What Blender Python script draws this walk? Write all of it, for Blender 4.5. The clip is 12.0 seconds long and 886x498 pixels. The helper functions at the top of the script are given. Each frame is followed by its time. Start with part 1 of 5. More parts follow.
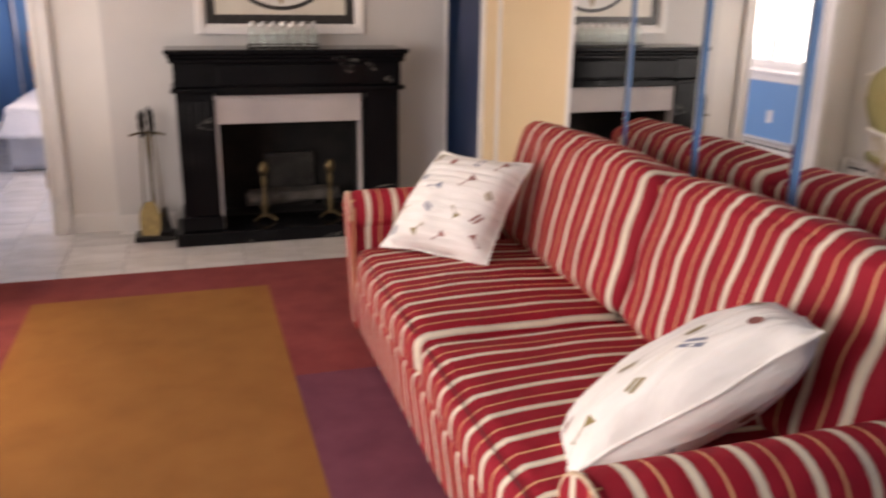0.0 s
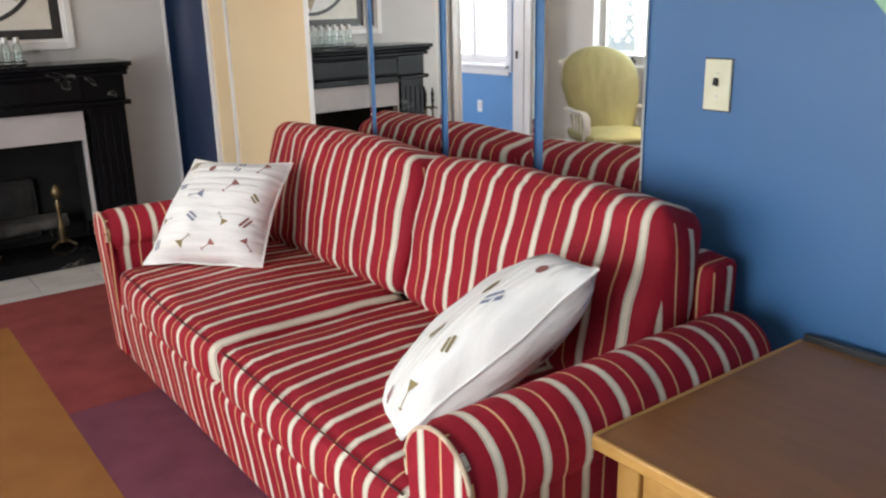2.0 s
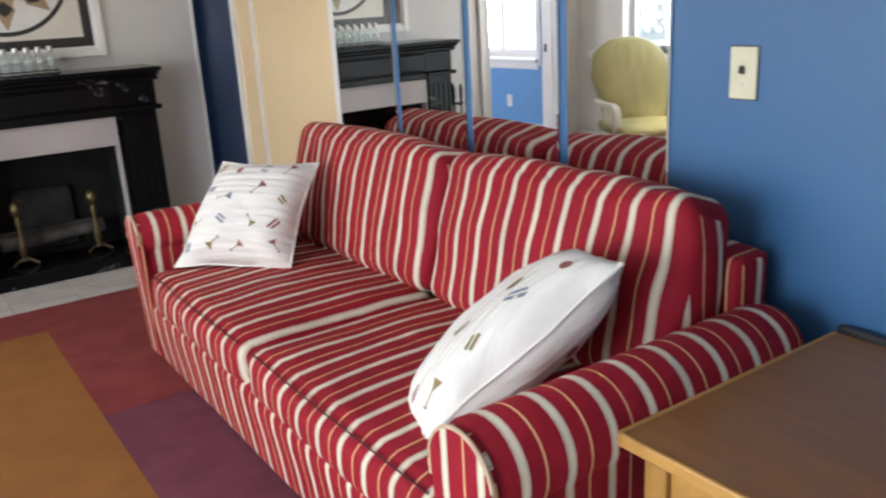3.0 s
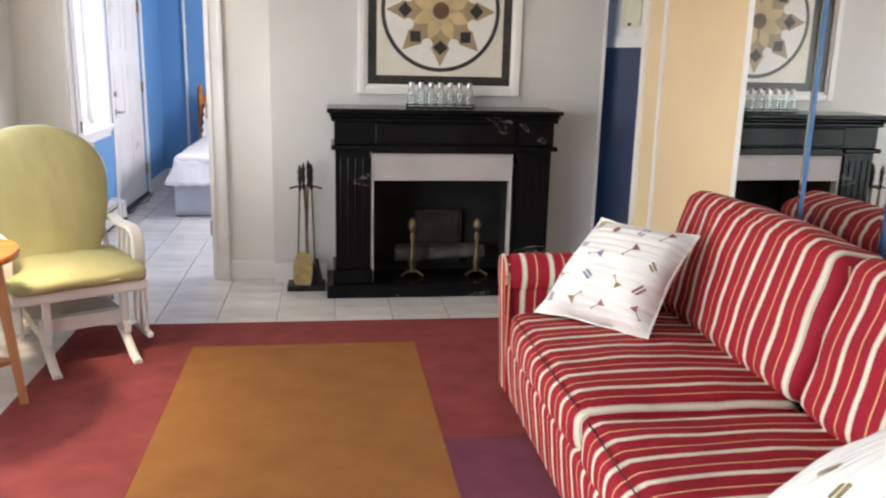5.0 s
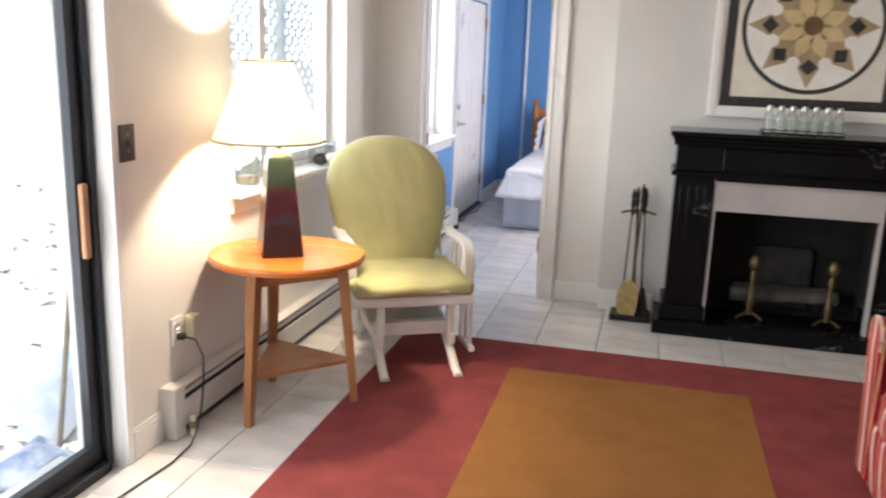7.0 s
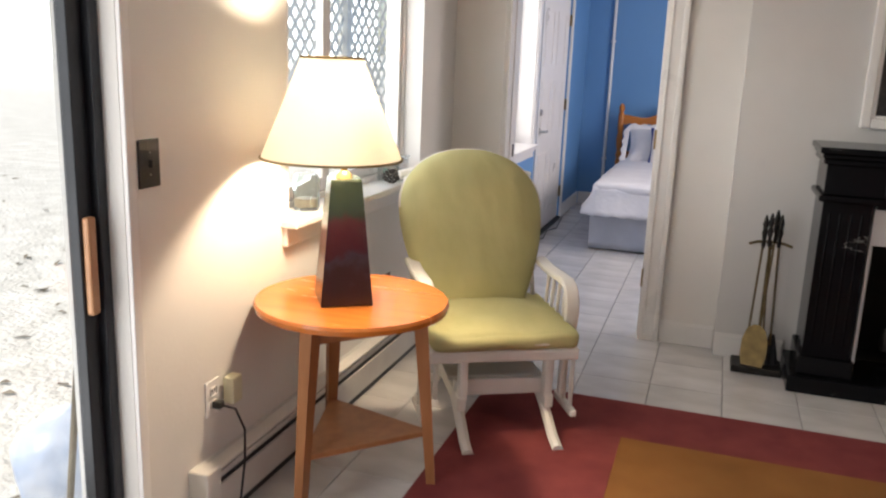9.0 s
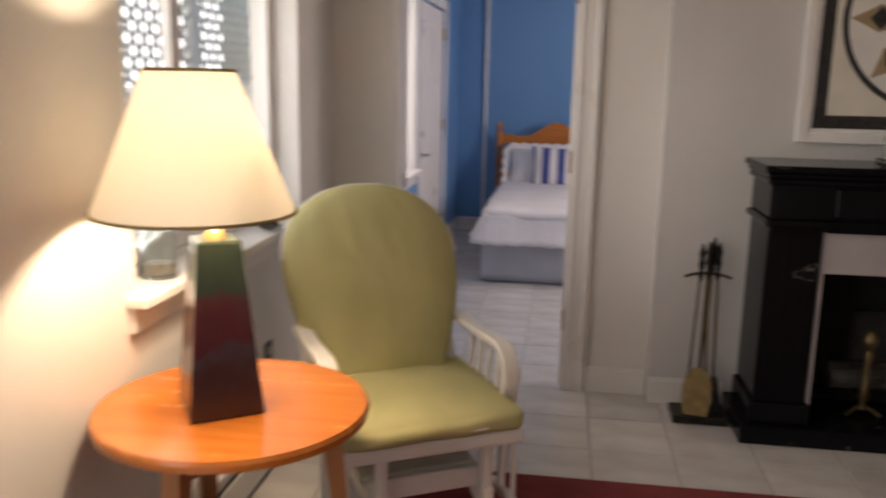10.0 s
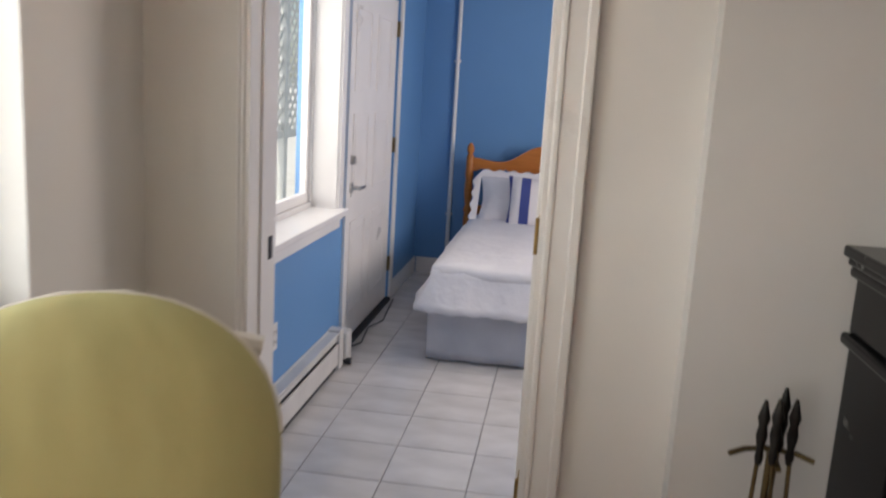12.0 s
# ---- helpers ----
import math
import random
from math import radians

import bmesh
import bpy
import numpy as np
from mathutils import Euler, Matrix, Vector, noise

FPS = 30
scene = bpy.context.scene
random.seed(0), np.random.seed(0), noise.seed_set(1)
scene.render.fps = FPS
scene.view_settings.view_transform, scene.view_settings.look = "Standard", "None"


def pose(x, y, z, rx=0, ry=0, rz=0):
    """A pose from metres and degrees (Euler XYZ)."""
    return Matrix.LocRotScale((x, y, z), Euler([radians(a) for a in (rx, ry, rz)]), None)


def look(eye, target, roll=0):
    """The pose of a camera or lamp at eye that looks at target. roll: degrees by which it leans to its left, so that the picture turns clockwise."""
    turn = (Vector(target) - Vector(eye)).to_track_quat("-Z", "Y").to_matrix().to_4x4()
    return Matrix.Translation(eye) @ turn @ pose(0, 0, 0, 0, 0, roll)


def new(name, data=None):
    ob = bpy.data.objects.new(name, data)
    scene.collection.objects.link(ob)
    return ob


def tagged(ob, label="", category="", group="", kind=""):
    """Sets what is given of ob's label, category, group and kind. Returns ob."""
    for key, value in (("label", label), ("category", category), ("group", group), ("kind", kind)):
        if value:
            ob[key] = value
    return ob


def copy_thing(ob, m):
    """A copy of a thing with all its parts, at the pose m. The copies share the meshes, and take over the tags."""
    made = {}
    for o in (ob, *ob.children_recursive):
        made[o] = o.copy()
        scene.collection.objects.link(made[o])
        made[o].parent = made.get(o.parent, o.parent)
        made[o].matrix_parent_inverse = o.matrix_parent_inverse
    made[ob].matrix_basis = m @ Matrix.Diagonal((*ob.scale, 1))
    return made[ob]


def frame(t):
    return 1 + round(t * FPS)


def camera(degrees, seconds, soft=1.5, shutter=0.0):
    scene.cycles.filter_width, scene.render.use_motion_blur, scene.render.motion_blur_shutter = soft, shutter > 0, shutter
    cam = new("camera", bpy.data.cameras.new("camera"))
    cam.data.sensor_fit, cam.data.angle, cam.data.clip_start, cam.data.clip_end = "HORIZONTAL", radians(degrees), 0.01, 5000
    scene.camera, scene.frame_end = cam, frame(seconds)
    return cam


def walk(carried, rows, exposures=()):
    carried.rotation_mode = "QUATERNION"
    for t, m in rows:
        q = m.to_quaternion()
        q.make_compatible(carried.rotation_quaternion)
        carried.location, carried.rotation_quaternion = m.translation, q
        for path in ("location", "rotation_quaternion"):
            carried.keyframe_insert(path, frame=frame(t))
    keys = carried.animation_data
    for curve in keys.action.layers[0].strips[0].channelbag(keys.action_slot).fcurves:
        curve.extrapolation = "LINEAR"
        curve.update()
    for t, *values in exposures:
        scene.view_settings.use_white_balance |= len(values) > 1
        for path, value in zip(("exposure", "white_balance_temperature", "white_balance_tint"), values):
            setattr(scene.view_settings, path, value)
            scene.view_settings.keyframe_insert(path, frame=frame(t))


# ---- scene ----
cam = camera(56.4, 12.0, soft=2.1, shutter=0.5)
PATH = [
    (0, (-0.412, -0.036, 1.478), (0.149, 1.792, 0.891), 0.8),
    (0.5, (-0.403, -0.038, 1.488), (0.504, 1.664, 0.96), 0.7),
    (1, (-0.527, -0.021, 1.473), (0.581, 1.551, 0.923), -1.7),
    (1.5, (-0.607, -0.025, 1.465), (0.48, 1.557, 0.901), -2.3),
    (2, (-0.617, -0.046, 1.449), (0.528, 1.492, 0.877), -1.3),
    (2.5, (-0.597, -0.064, 1.445), (0.56, 1.461, 0.864), -3.1),
    (4.5, (-0.566, 0.022, 1.49), (-0.121, 1.908, 0.997), 1.2),
    (5, (-0.528, 0.041, 1.503), (-0.256, 1.967, 1.038), 1.4),
    (5.5, (-0.511, 0.044, 1.5), (-0.325, 1.978, 1.028), 1.4),
    (6, (-0.538, 0.096, 1.515), (-0.621, 2.038, 1.047), 1.2),
    (6.5, (-0.591, 0.182, 1.518), (-0.934, 2.101, 1.07), 1.8),
    (7, (-0.63, 0.266, 1.521), (-1.099, 2.156, 1.065), 2.0),
    (7.5, (-0.644, 0.428, 1.505), (-1.259, 2.268, 1.018), 2.5),
    (9.5, (-1.155, 1.241, 1.489), (-1.738, 3.105, 1.058), 1.7),
    (10, (-1.325, 1.607, 1.463), (-1.602, 3.547, 1.064), 1.1),
    (10.5, (-1.384, 1.971, 1.468), (-1.402, 3.911, 0.982), 1.6),
    (11, (-1.356, 2.391, 1.478), (-1.496, 4.345, 1.078), 3.9),
    (11.5, (-1.309, 2.812, 1.484), (-1.556, 4.751, 1.061), 3.8),
    (12, (-1.241, 3.256, 1.479), (-1.506, 5.202, 1.1), 3.4),
]
EXPOSURES = [(0.0, 0.18, 7500, 24), (0.5, 0.22, 7250, 16), (1.0, 0.25, 7000, 11), (2.5, 0.24, 6200, 9), (4.5, 0.40, 6450, 9), (5.0, 0.48, 6450, 9), (5.5, 0.55, 6450, 8),
             (6.5, 0.58, 6450, 10), (7.0, 0.30, 6500, 10), (7.5, 0.03, 6550, 10),
             (9.5, -0.48, 7200, 15), (10.0, -0.84, 7500, 18), (10.5, -0.82, 7000, 13), (11.0, -0.40, 7100, 12), (12.0, -0.42, 7000, 11)]
walk(cam, [(t, look(eye, target, roll)) for t, eye, target, roll in PATH], EXPOSURES)

# ---- world, sun, large lights ----
world = bpy.data.worlds.new("world")
scene.world = world
world.use_nodes = True
wn = world.node_tree
sky = wn.nodes.new("ShaderNodeTexSky")
sky.sky_type, sky.sun_disc = 'NISHITA', False
sky.sun_elevation, sky.sun_rotation = radians(57), radians(187)
wn.links.new(sky.outputs[0], wn.nodes["Background"].inputs[0])
wn.nodes["Background"].inputs[1].default_value = 0.15
sun = new("sun", bpy.data.lights.new("sun", 'SUN'))
sun.data.energy, sun.data.angle, sun.data.color = 5.0, radians(0.6), (1, 0.95, 0.87)
sun.matrix_world = look((-0.6, -5, 8), (0, 0, 0))


def opening_light(name, x, y, z, wy, wz, watts, col):
    """Sky light that enters by an opening of the west side."""
    ld = bpy.data.lights.new(name, 'AREA')
    ld.shape, ld.size, ld.size_y, ld.energy, ld.color = 'RECTANGLE', wy, wz, watts, col
    ob = new(name, ld)
    ob.matrix_world = look((x, y, z), (x + 1, y, z - 0.12))
    return ob


opening_light("door_daylight", -2.72, 1.1, 1.1, 2.6, 2.0, 70.8, (0.98, 0.98, 1.0))
opening_light("window_daylight", -2.78, 4.2, 1.5, 1.2, 1.1, 16.8, (0.95, 0.98, 1.0))
opening_light("bedroom_daylight", -2.78, 6.75, 1.5, 1.2, 1.2, 25.2, (1.0, 0.94, 0.93))
# fill from an assumed, unseen east window, added to brighten the bedroom
east = opening_light("bedroom_east_daylight", 0.72, 7.7, 1.5, 1.4, 1.1, 66, (1.0, 0.90, 0.88))
east.matrix_world = look((0.72, 7.7, 1.5), (-1, 7.9, 1.3))


# ---- materials ----
def ramp_of(nt, fac, stops):
    r = nt.nodes.new("ShaderNodeValToRGB")
    while len(r.color_ramp.elements) < len(stops):
        r.color_ramp.elements.new(0.5)
    for e, (p, c) in zip(r.color_ramp.elements, stops):
        e.position, e.color = p, (*c, 1)
    nt.links.new(fac, r.inputs[0])
    return r


def base_mat(name, rough=0.5, metal=0.0):
    m = bpy.data.materials.new(name)
    m.use_nodes = True
    b = m.node_tree.nodes["Principled BSDF"]
    b.inputs["Roughness"].default_value, b.inputs["Metallic"].default_value = rough, metal
    return m, m.node_tree, b


def noisy(name, a, b2, scale=4.0, rough=0.5, metal=0.0, bump=0.1, fine=80.0, stretch=(1, 1, 1), coat=0.0, dist=0.004, rand=0.0, spec=0.5):
    """Two tones mixed by noise, with a fine relief; rand varies the tone from piece to piece."""
    m, nt, b = base_mat(name, rough, metal)
    tc = nt.nodes.new("ShaderNodeTexCoord")
    mp = nt.nodes.new("ShaderNodeMapping")
    mp.inputs["Scale"].default_value = stretch
    nt.links.new(tc.outputs["Object"], mp.inputs[0])
    n = nt.nodes.new("ShaderNodeTexNoise")
    n.inputs["Scale"].default_value, n.inputs["Detail"].default_value = scale, 6
    nt.links.new(mp.outputs[0], n.inputs["Vector"])
    r = ramp_of(nt, n.outputs[0], [(0.3, a), (0.7, b2)])
    col = r.outputs[0]
    if rand:
        oi = nt.nodes.new("ShaderNodeObjectInfo")
        mr = nt.nodes.new("ShaderNodeMapRange")
        mr.inputs[3].default_value, mr.inputs[4].default_value = 1 - rand, 1 + rand
        nt.links.new(oi.outputs["Random"], mr.inputs[0])
        hs = nt.nodes.new("ShaderNodeHueSaturation")
        nt.links.new(mr.outputs[0], hs.inputs["Value"])
        nt.links.new(col, hs.inputs["Color"])
        col = hs.outputs[0]
    nt.links.new(col, b.inputs["Base Color"])
    f = nt.nodes.new("ShaderNodeTexNoise")
    f.inputs["Scale"].default_value, f.inputs["Detail"].default_value = fine, 3
    nt.links.new(mp.outputs[0], f.inputs["Vector"])
    bp = nt.nodes.new("ShaderNodeBump")
    bp.inputs["Strength"].default_value, bp.inputs["Distance"].default_value = bump, dist
    nt.links.new(f.outputs[0], bp.inputs["Height"])
    nt.links.new(bp.outputs[0], b.inputs["Normal"])
    mr2 = nt.nodes.new("ShaderNodeMapRange")
    mr2.inputs[3].default_value, mr2.inputs[4].default_value = max(0.02, rough - 0.08), min(1, rough + 0.08)
    nt.links.new(n.outputs[0], mr2.inputs[0])
    nt.links.new(mr2.outputs[0], b.inputs["Roughness"])
    b.inputs["Coat Weight"].default_value = coat
    b.inputs["Specular IOR Level"].default_value = spec
    return m


def striped(name, axis):
    """Woven stripes, cream bands and thin gold lines on red, across the object's x or y."""
    m, nt, b = base_mat(name, 0.75)
    tc = nt.nodes.new("ShaderNodeTexCoord")
    sp = nt.nodes.new("ShaderNodeSeparateXYZ")
    wob = nt.nodes.new("ShaderNodeTexNoise")
    wob.inputs["Scale"].default_value = 3.0
    nt.links.new(tc.outputs["Object"], wob.inputs["Vector"])
    nt.links.new(tc.outputs["Object"], sp.inputs[0])
    ma = nt.nodes.new("ShaderNodeMath")
    ma.operation = 'MULTIPLY_ADD'
    ma.inputs[1].default_value = 0.006
    nt.links.new(wob.outputs[0], ma.inputs[0])
    lane = sp.outputs["XY".index(axis)]
    if axis == "Y":  # the boxed ends of a cushion carry the stripes on, running across them
        sn = nt.nodes.new("ShaderNodeSeparateXYZ")
        nt.links.new(tc.outputs["Normal"], sn.inputs[0])
        ab = nt.nodes.new("ShaderNodeMath")
        ab.operation = 'ABSOLUTE'
        nt.links.new(sn.outputs[1], ab.inputs[0])
        gt = nt.nodes.new("ShaderNodeMath")
        gt.operation = 'GREATER_THAN'
        gt.inputs[1].default_value = 0.92
        nt.links.new(ab.outputs[0], gt.inputs[0])
        pick = nt.nodes.new("ShaderNodeMix")
        nt.links.new(gt.outputs[0], pick.inputs["Factor"])
        nt.links.new(lane, pick.inputs["A"])
        nt.links.new(sp.outputs[0], pick.inputs["B"])
        lane = pick.outputs["Result"]
    nt.links.new(lane, ma.inputs[2])
    md = nt.nodes.new("ShaderNodeMath")
    md.operation = 'MULTIPLY_ADD'
    md.inputs[1].default_value, md.inputs[2].default_value = 1 / 0.118, 0.17
    nt.links.new(ma.outputs[0], md.inputs[0])
    fr = nt.nodes.new("ShaderNodeMath")
    fr.operation = 'FRACT'
    nt.links.new(md.outputs[0], fr.inputs[0])
    red, cream, gold, grey = (0.27, 0.008, 0.020), (0.66, 0.59, 0.47), (0.62, 0.37, 0.19), (0.36, 0.32, 0.26)
    r = ramp_of(nt, fr.outputs[0], [(0.0, red), (0.108, cream), (0.125, grey), (0.148, cream), (0.262, grey), (0.285, cream), (0.30, red), (0.63, gold), (0.68, red)])
    r.color_ramp.interpolation = 'CONSTANT'
    n = nt.nodes.new("ShaderNodeTexNoise")
    n.inputs["Scale"].default_value, n.inputs["Detail"].default_value = 5, 5
    nt.links.new(tc.outputs["Object"], n.inputs["Vector"])
    hs = nt.nodes.new("ShaderNodeHueSaturation")
    mr = nt.nodes.new("ShaderNodeMapRange")
    mr.inputs[3].default_value, mr.inputs[4].default_value = 0.8, 1.2
    nt.links.new(n.outputs[0], mr.inputs[0])
    nt.links.new(mr.outputs[0], hs.inputs["Value"])
    nt.links.new(r.outputs[0], hs.inputs["Color"])
    nt.links.new(hs.outputs[0], b.inputs["Base Color"])
    f = nt.nodes.new("ShaderNodeTexNoise")
    f.inputs["Scale"].default_value = 14
    nt.links.new(tc.outputs["Object"], f.inputs["Vector"])
    w = nt.nodes.new("ShaderNodeTexNoise")
    w.inputs["Scale"].default_value = 400
    nt.links.new(tc.outputs["Object"], w.inputs["Vector"])
    bp = nt.nodes.new("ShaderNodeBump")
    bp.inputs["Strength"].default_value, bp.inputs["Distance"].default_value = 0.35, 0.03
    nt.links.new(f.outputs[0], bp.inputs["Height"])
    b2 = nt.nodes.new("ShaderNodeBump")
    b2.inputs["Strength"].default_value, b2.inputs["Distance"].default_value = 0.3, 0.002
    nt.links.new(w.outputs[0], b2.inputs["Height"])
    nt.links.new(bp.outputs[0], b2.inputs["Normal"])
    nt.links.new(b2.outputs[0], b.inputs["Normal"])
    b.inputs["Sheen Weight"].default_value = 0.0
    b.inputs["Specular IOR Level"].default_value = 0.25
    return m


def marble(name):
    """Polished black marble with few white veins."""
    m, nt, b = base_mat(name, 0.12)
    b.inputs["Specular IOR Level"].default_value = 0.10
    tc = nt.nodes.new("ShaderNodeTexCoord")
    n = nt.nodes.new("ShaderNodeTexNoise")
    n.inputs["Scale"].default_value, n.inputs["Detail"].default_value, n.inputs["Distortion"].default_value = 2.2, 5, 1.6
    nt.links.new(tc.outputs["Object"], n.inputs["Vector"])
    r = ramp_of(nt, n.outputs[0], [(0.0, (0.006, 0.006, 0.007)), (0.612, (0.006, 0.006, 0.007)), (0.617, (0.16, 0.16, 0.15)), (0.622, (0.008, 0.008, 0.009)), (1.0, (0.014, 0.014, 0.015))])
    nt.links.new(r.outputs[0], b.inputs["Base Color"])
    return m


def glass(name, col=(0.95, 1, 0.98), rough=0.01):
    m, nt, b = base_mat(name, rough)
    b.inputs["Base Color"].default_value = (*col, 1)
    b.inputs["Transmission Weight"].default_value = 1.0
    b.inputs["IOR"].default_value = 1.45
    return m


def pane_mat(name, gloss=0.06):
    """Thin window glass: clear, with a faint reflection."""
    m = bpy.data.materials.new(name)
    m.use_nodes = True
    nt = m.node_tree
    nt.nodes.remove(nt.nodes["Principled BSDF"])
    t = nt.nodes.new("ShaderNodeBsdfTransparent")
    t.inputs[0].default_value = (0.95, 0.97, 0.97, 1)
    g = nt.nodes.new("ShaderNodeBsdfGlossy")
    g.inputs["Roughness"].default_value = 0.02
    mx = nt.nodes.new("ShaderNodeMixShader")
    mx.inputs[0].default_value = gloss
    nt.links.new(t.outputs[0], mx.inputs[1])
    nt.links.new(g.outputs[0], mx.inputs[2])
    nt.links.new(mx.outputs[0], nt.nodes["Material Output"].inputs[0])
    return m


WHITE = noisy("white_wall_paint", (0.70, 0.68, 0.65), (0.78, 0.76, 0.73), 1.5, 0.55, bump=0.12, fine=60)
GREYW = noisy("chimney_wall_paint", (0.58, 0.57, 0.56), (0.66, 0.65, 0.635), 1.5, 0.5, bump=0.15, fine=50)
TRIM = noisy("white_gloss_trim", (0.76, 0.74, 0.72), (0.84, 0.82, 0.80), 3, 0.3, bump=0.05)
BLUE = noisy("blue_wall_paint", (0.045, 0.135, 0.30), (0.055, 0.155, 0.33), 1.2, 0.42, bump=0.12, fine=60)
BLUEB = noisy("bedroom_blue_paint", (0.115, 0.285, 0.55), (0.135, 0.315, 0.59), 1.2, 0.45, bump=0.1, fine=60)
# blue paint made darker, with the recess's shade put into the colour
BLUESHADE = noisy("shaded_blue_paint", (0.020, 0.035, 0.085), (0.028, 0.045, 0.105), 2, 0.5)
BEIGE = noisy("cream_yellow_paint", (0.74, 0.56, 0.33), (0.80, 0.62, 0.38), 1.5, 0.45, bump=0.08)
CEIL = noisy("ceiling_paint", (0.74, 0.73, 0.71), (0.80, 0.79, 0.77), 1.5, 0.7)
TILE = noisy("white_marbled_tile", (0.56, 0.54, 0.52), (0.72, 0.70, 0.68), 3.5, 0.22, bump=0.03, rand=0.06, fine=12, stretch=(1, 2.2, 1))
GROUT = noisy("grey_grout", (0.27, 0.26, 0.25), (0.38, 0.36, 0.35), 30, 0.9)
FABX, FABY = striped("striped_fabric_lengthways", "X"), striped("striped_fabric_across", "Y")
PIPING = noisy("cream_piping", (0.45, 0.30, 0.2), (0.62, 0.5, 0.36), 40, 0.8)
DARKPIPE = noisy("dark_red_piping", (0.035, 0.006, 0.008), (0.07, 0.012, 0.014), 40, 0.8)
PILLOW = noisy("white_ribbed_cotton", (0.70, 0.68, 0.64), (0.82, 0.80, 0.77), 6, 0.8, bump=0.8, fine=7, stretch=(1, 7, 1), dist=0.012)


def ribbed(m, pitch, depth):
    """Adds fine woven ribs across the object's y to a cloth."""
    nt = m.node_tree
    b = nt.nodes["Principled BSDF"]
    tc = nt.nodes.new("ShaderNodeTexCoord")
    w = nt.nodes.new("ShaderNodeTexWave")
    w.bands_direction = 'Y'
    w.inputs["Scale"].default_value = 2 * math.pi / (20 * pitch)
    w.inputs["Distortion"].default_value, w.inputs["Detail"].default_value = 1.2, 2
    nt.links.new(tc.outputs["Object"], w.inputs["Vector"])
    bp = nt.nodes.new("ShaderNodeBump")
    bp.inputs["Strength"].default_value, bp.inputs["Distance"].default_value = 0.5, depth
    nt.links.new(w.outputs["Color"], bp.inputs["Height"])
    nt.links.new(b.inputs["Normal"].links[0].from_socket, bp.inputs["Normal"])
    nt.links.new(bp.outputs[0], b.inputs["Normal"])


ribbed(PILLOW, 0.030, 0.004)
RUGRED = noisy("red_carpet", (0.19, 0.042, 0.043), (0.25, 0.060, 0.058), 6, 0.95, bump=0.6, fine=220, spec=0.1)
RUGPUR = noisy("plum_carpet", (0.14, 0.045, 0.070), (0.185, 0.062, 0.092), 6, 0.95, bump=0.6, fine=220, spec=0.1)
RUGOR = noisy("ochre_carpet", (0.245, 0.106, 0.033), (0.30, 0.134, 0.043), 5, 0.95, bump=0.6, fine=220, spec=0.1)
MARBLE = marble("black_marble")
SOOT = noisy("sooty_brick", (0.004, 0.004, 0.004), (0.016, 0.015, 0.013), 7, 0.95, bump=0.6, fine=30)
LINTEL = noisy("grey_white_lintel_paint", (0.36, 0.335, 0.34), (0.45, 0.42, 0.42), 4, 0.6)
IRON = noisy("black_iron", (0.012, 0.011, 0.010), (0.03, 0.028, 0.025), 20, 0.45, 0.6)
BRASS = noisy("worn_brass", (0.30, 0.20, 0.075), (0.42, 0.28, 0.11), 14, 0.33, 0.9)
BRASSD = noisy("dark_brass", (0.11, 0.085, 0.045), (0.20, 0.15, 0.075), 14, 0.4, 0.9)
PANBRASS = noisy("tarnished_brass", (0.15, 0.105, 0.04), (0.27, 0.19, 0.075), 22, 0.5, 0.6)
STEEL = noisy("satin_steel", (0.5, 0.5, 0.5), (0.62, 0.62, 0.6), 20, 0.3, 1.0)
MIRROR = base_mat("mirror_silver", 0.015, 1.0)[0]
MIRROR.node_tree.nodes["Principled BSDF"].inputs["Base Color"].default_value = (0.90, 0.92, 0.91, 1)
GLASS = glass("clear_glass")
PANE = pane_mat("window_glass")
JARGLASS = pane_mat("jar_glass", 0.22)
ORWOOD = noisy("orange_varnished_wood", (0.46, 0.13, 0.022), (0.56, 0.18, 0.032), 3, 0.25, bump=0.05, stretch=(1, 9, 1), coat=0.3)
LEGWOOD = noisy("brown_beech_wood", (0.30, 0.125, 0.05), (0.40, 0.18, 0.075), 3, 0.4, bump=0.08, stretch=(9, 9, 1))
OAKTOP = noisy("brown_oak_table_wood", (0.21, 0.088, 0.018), (0.28, 0.122, 0.03), 3, 0.33, bump=0.06, stretch=(9, 1, 1), coat=0.15)
OAKEDGE = noisy("honey_oak_wood", (0.46, 0.24, 0.06), (0.56, 0.31, 0.09), 3, 0.4, bump=0.06, stretch=(1, 9, 9))
PINE = noisy("orange_pine", (0.42, 0.13, 0.022), (0.54, 0.19, 0.035), 4, 0.35, bump=0.05, stretch=(1, 1, 7))
GREENC = noisy("yellow_green_cotton", (0.42, 0.395, 0.185), (0.50, 0.47, 0.235), 4, 0.85, bump=0.3, fine=5, stretch=(1.3, 1, 0.6), dist=0.03)
GLIDER = noisy("white_painted_wood", (0.74, 0.71, 0.66), (0.82, 0.79, 0.74), 6, 0.4, bump=0.08)
BEDWHITE = noisy("white_bedspread", (0.72, 0.71, 0.74), (0.80, 0.79, 0.81), 5, 0.85, bump=0.5, fine=18, dist=0.012)
RUFFLE = noisy("grey_white_ruffle", (0.56, 0.56, 0.60), (0.64, 0.64, 0.68), 5, 0.85, bump=0.5, fine=14, dist=0.01)
NAVYC = noisy("navy_cotton", (0.03, 0.045, 0.19), (0.05, 0.07, 0.25), 8, 0.85)
BLACKFR = noisy("black_aluminium", (0.012, 0.014, 0.018), (0.03, 0.033, 0.04), 5, 0.4, 0.3)
COPPER = noisy("copper_wood_handle", (0.40, 0.19, 0.09), (0.5, 0.26, 0.13), 8, 0.4)
BLACKPL = noisy("black_plastic", (0.012, 0.012, 0.014), (0.03, 0.03, 0.032), 20, 0.4)
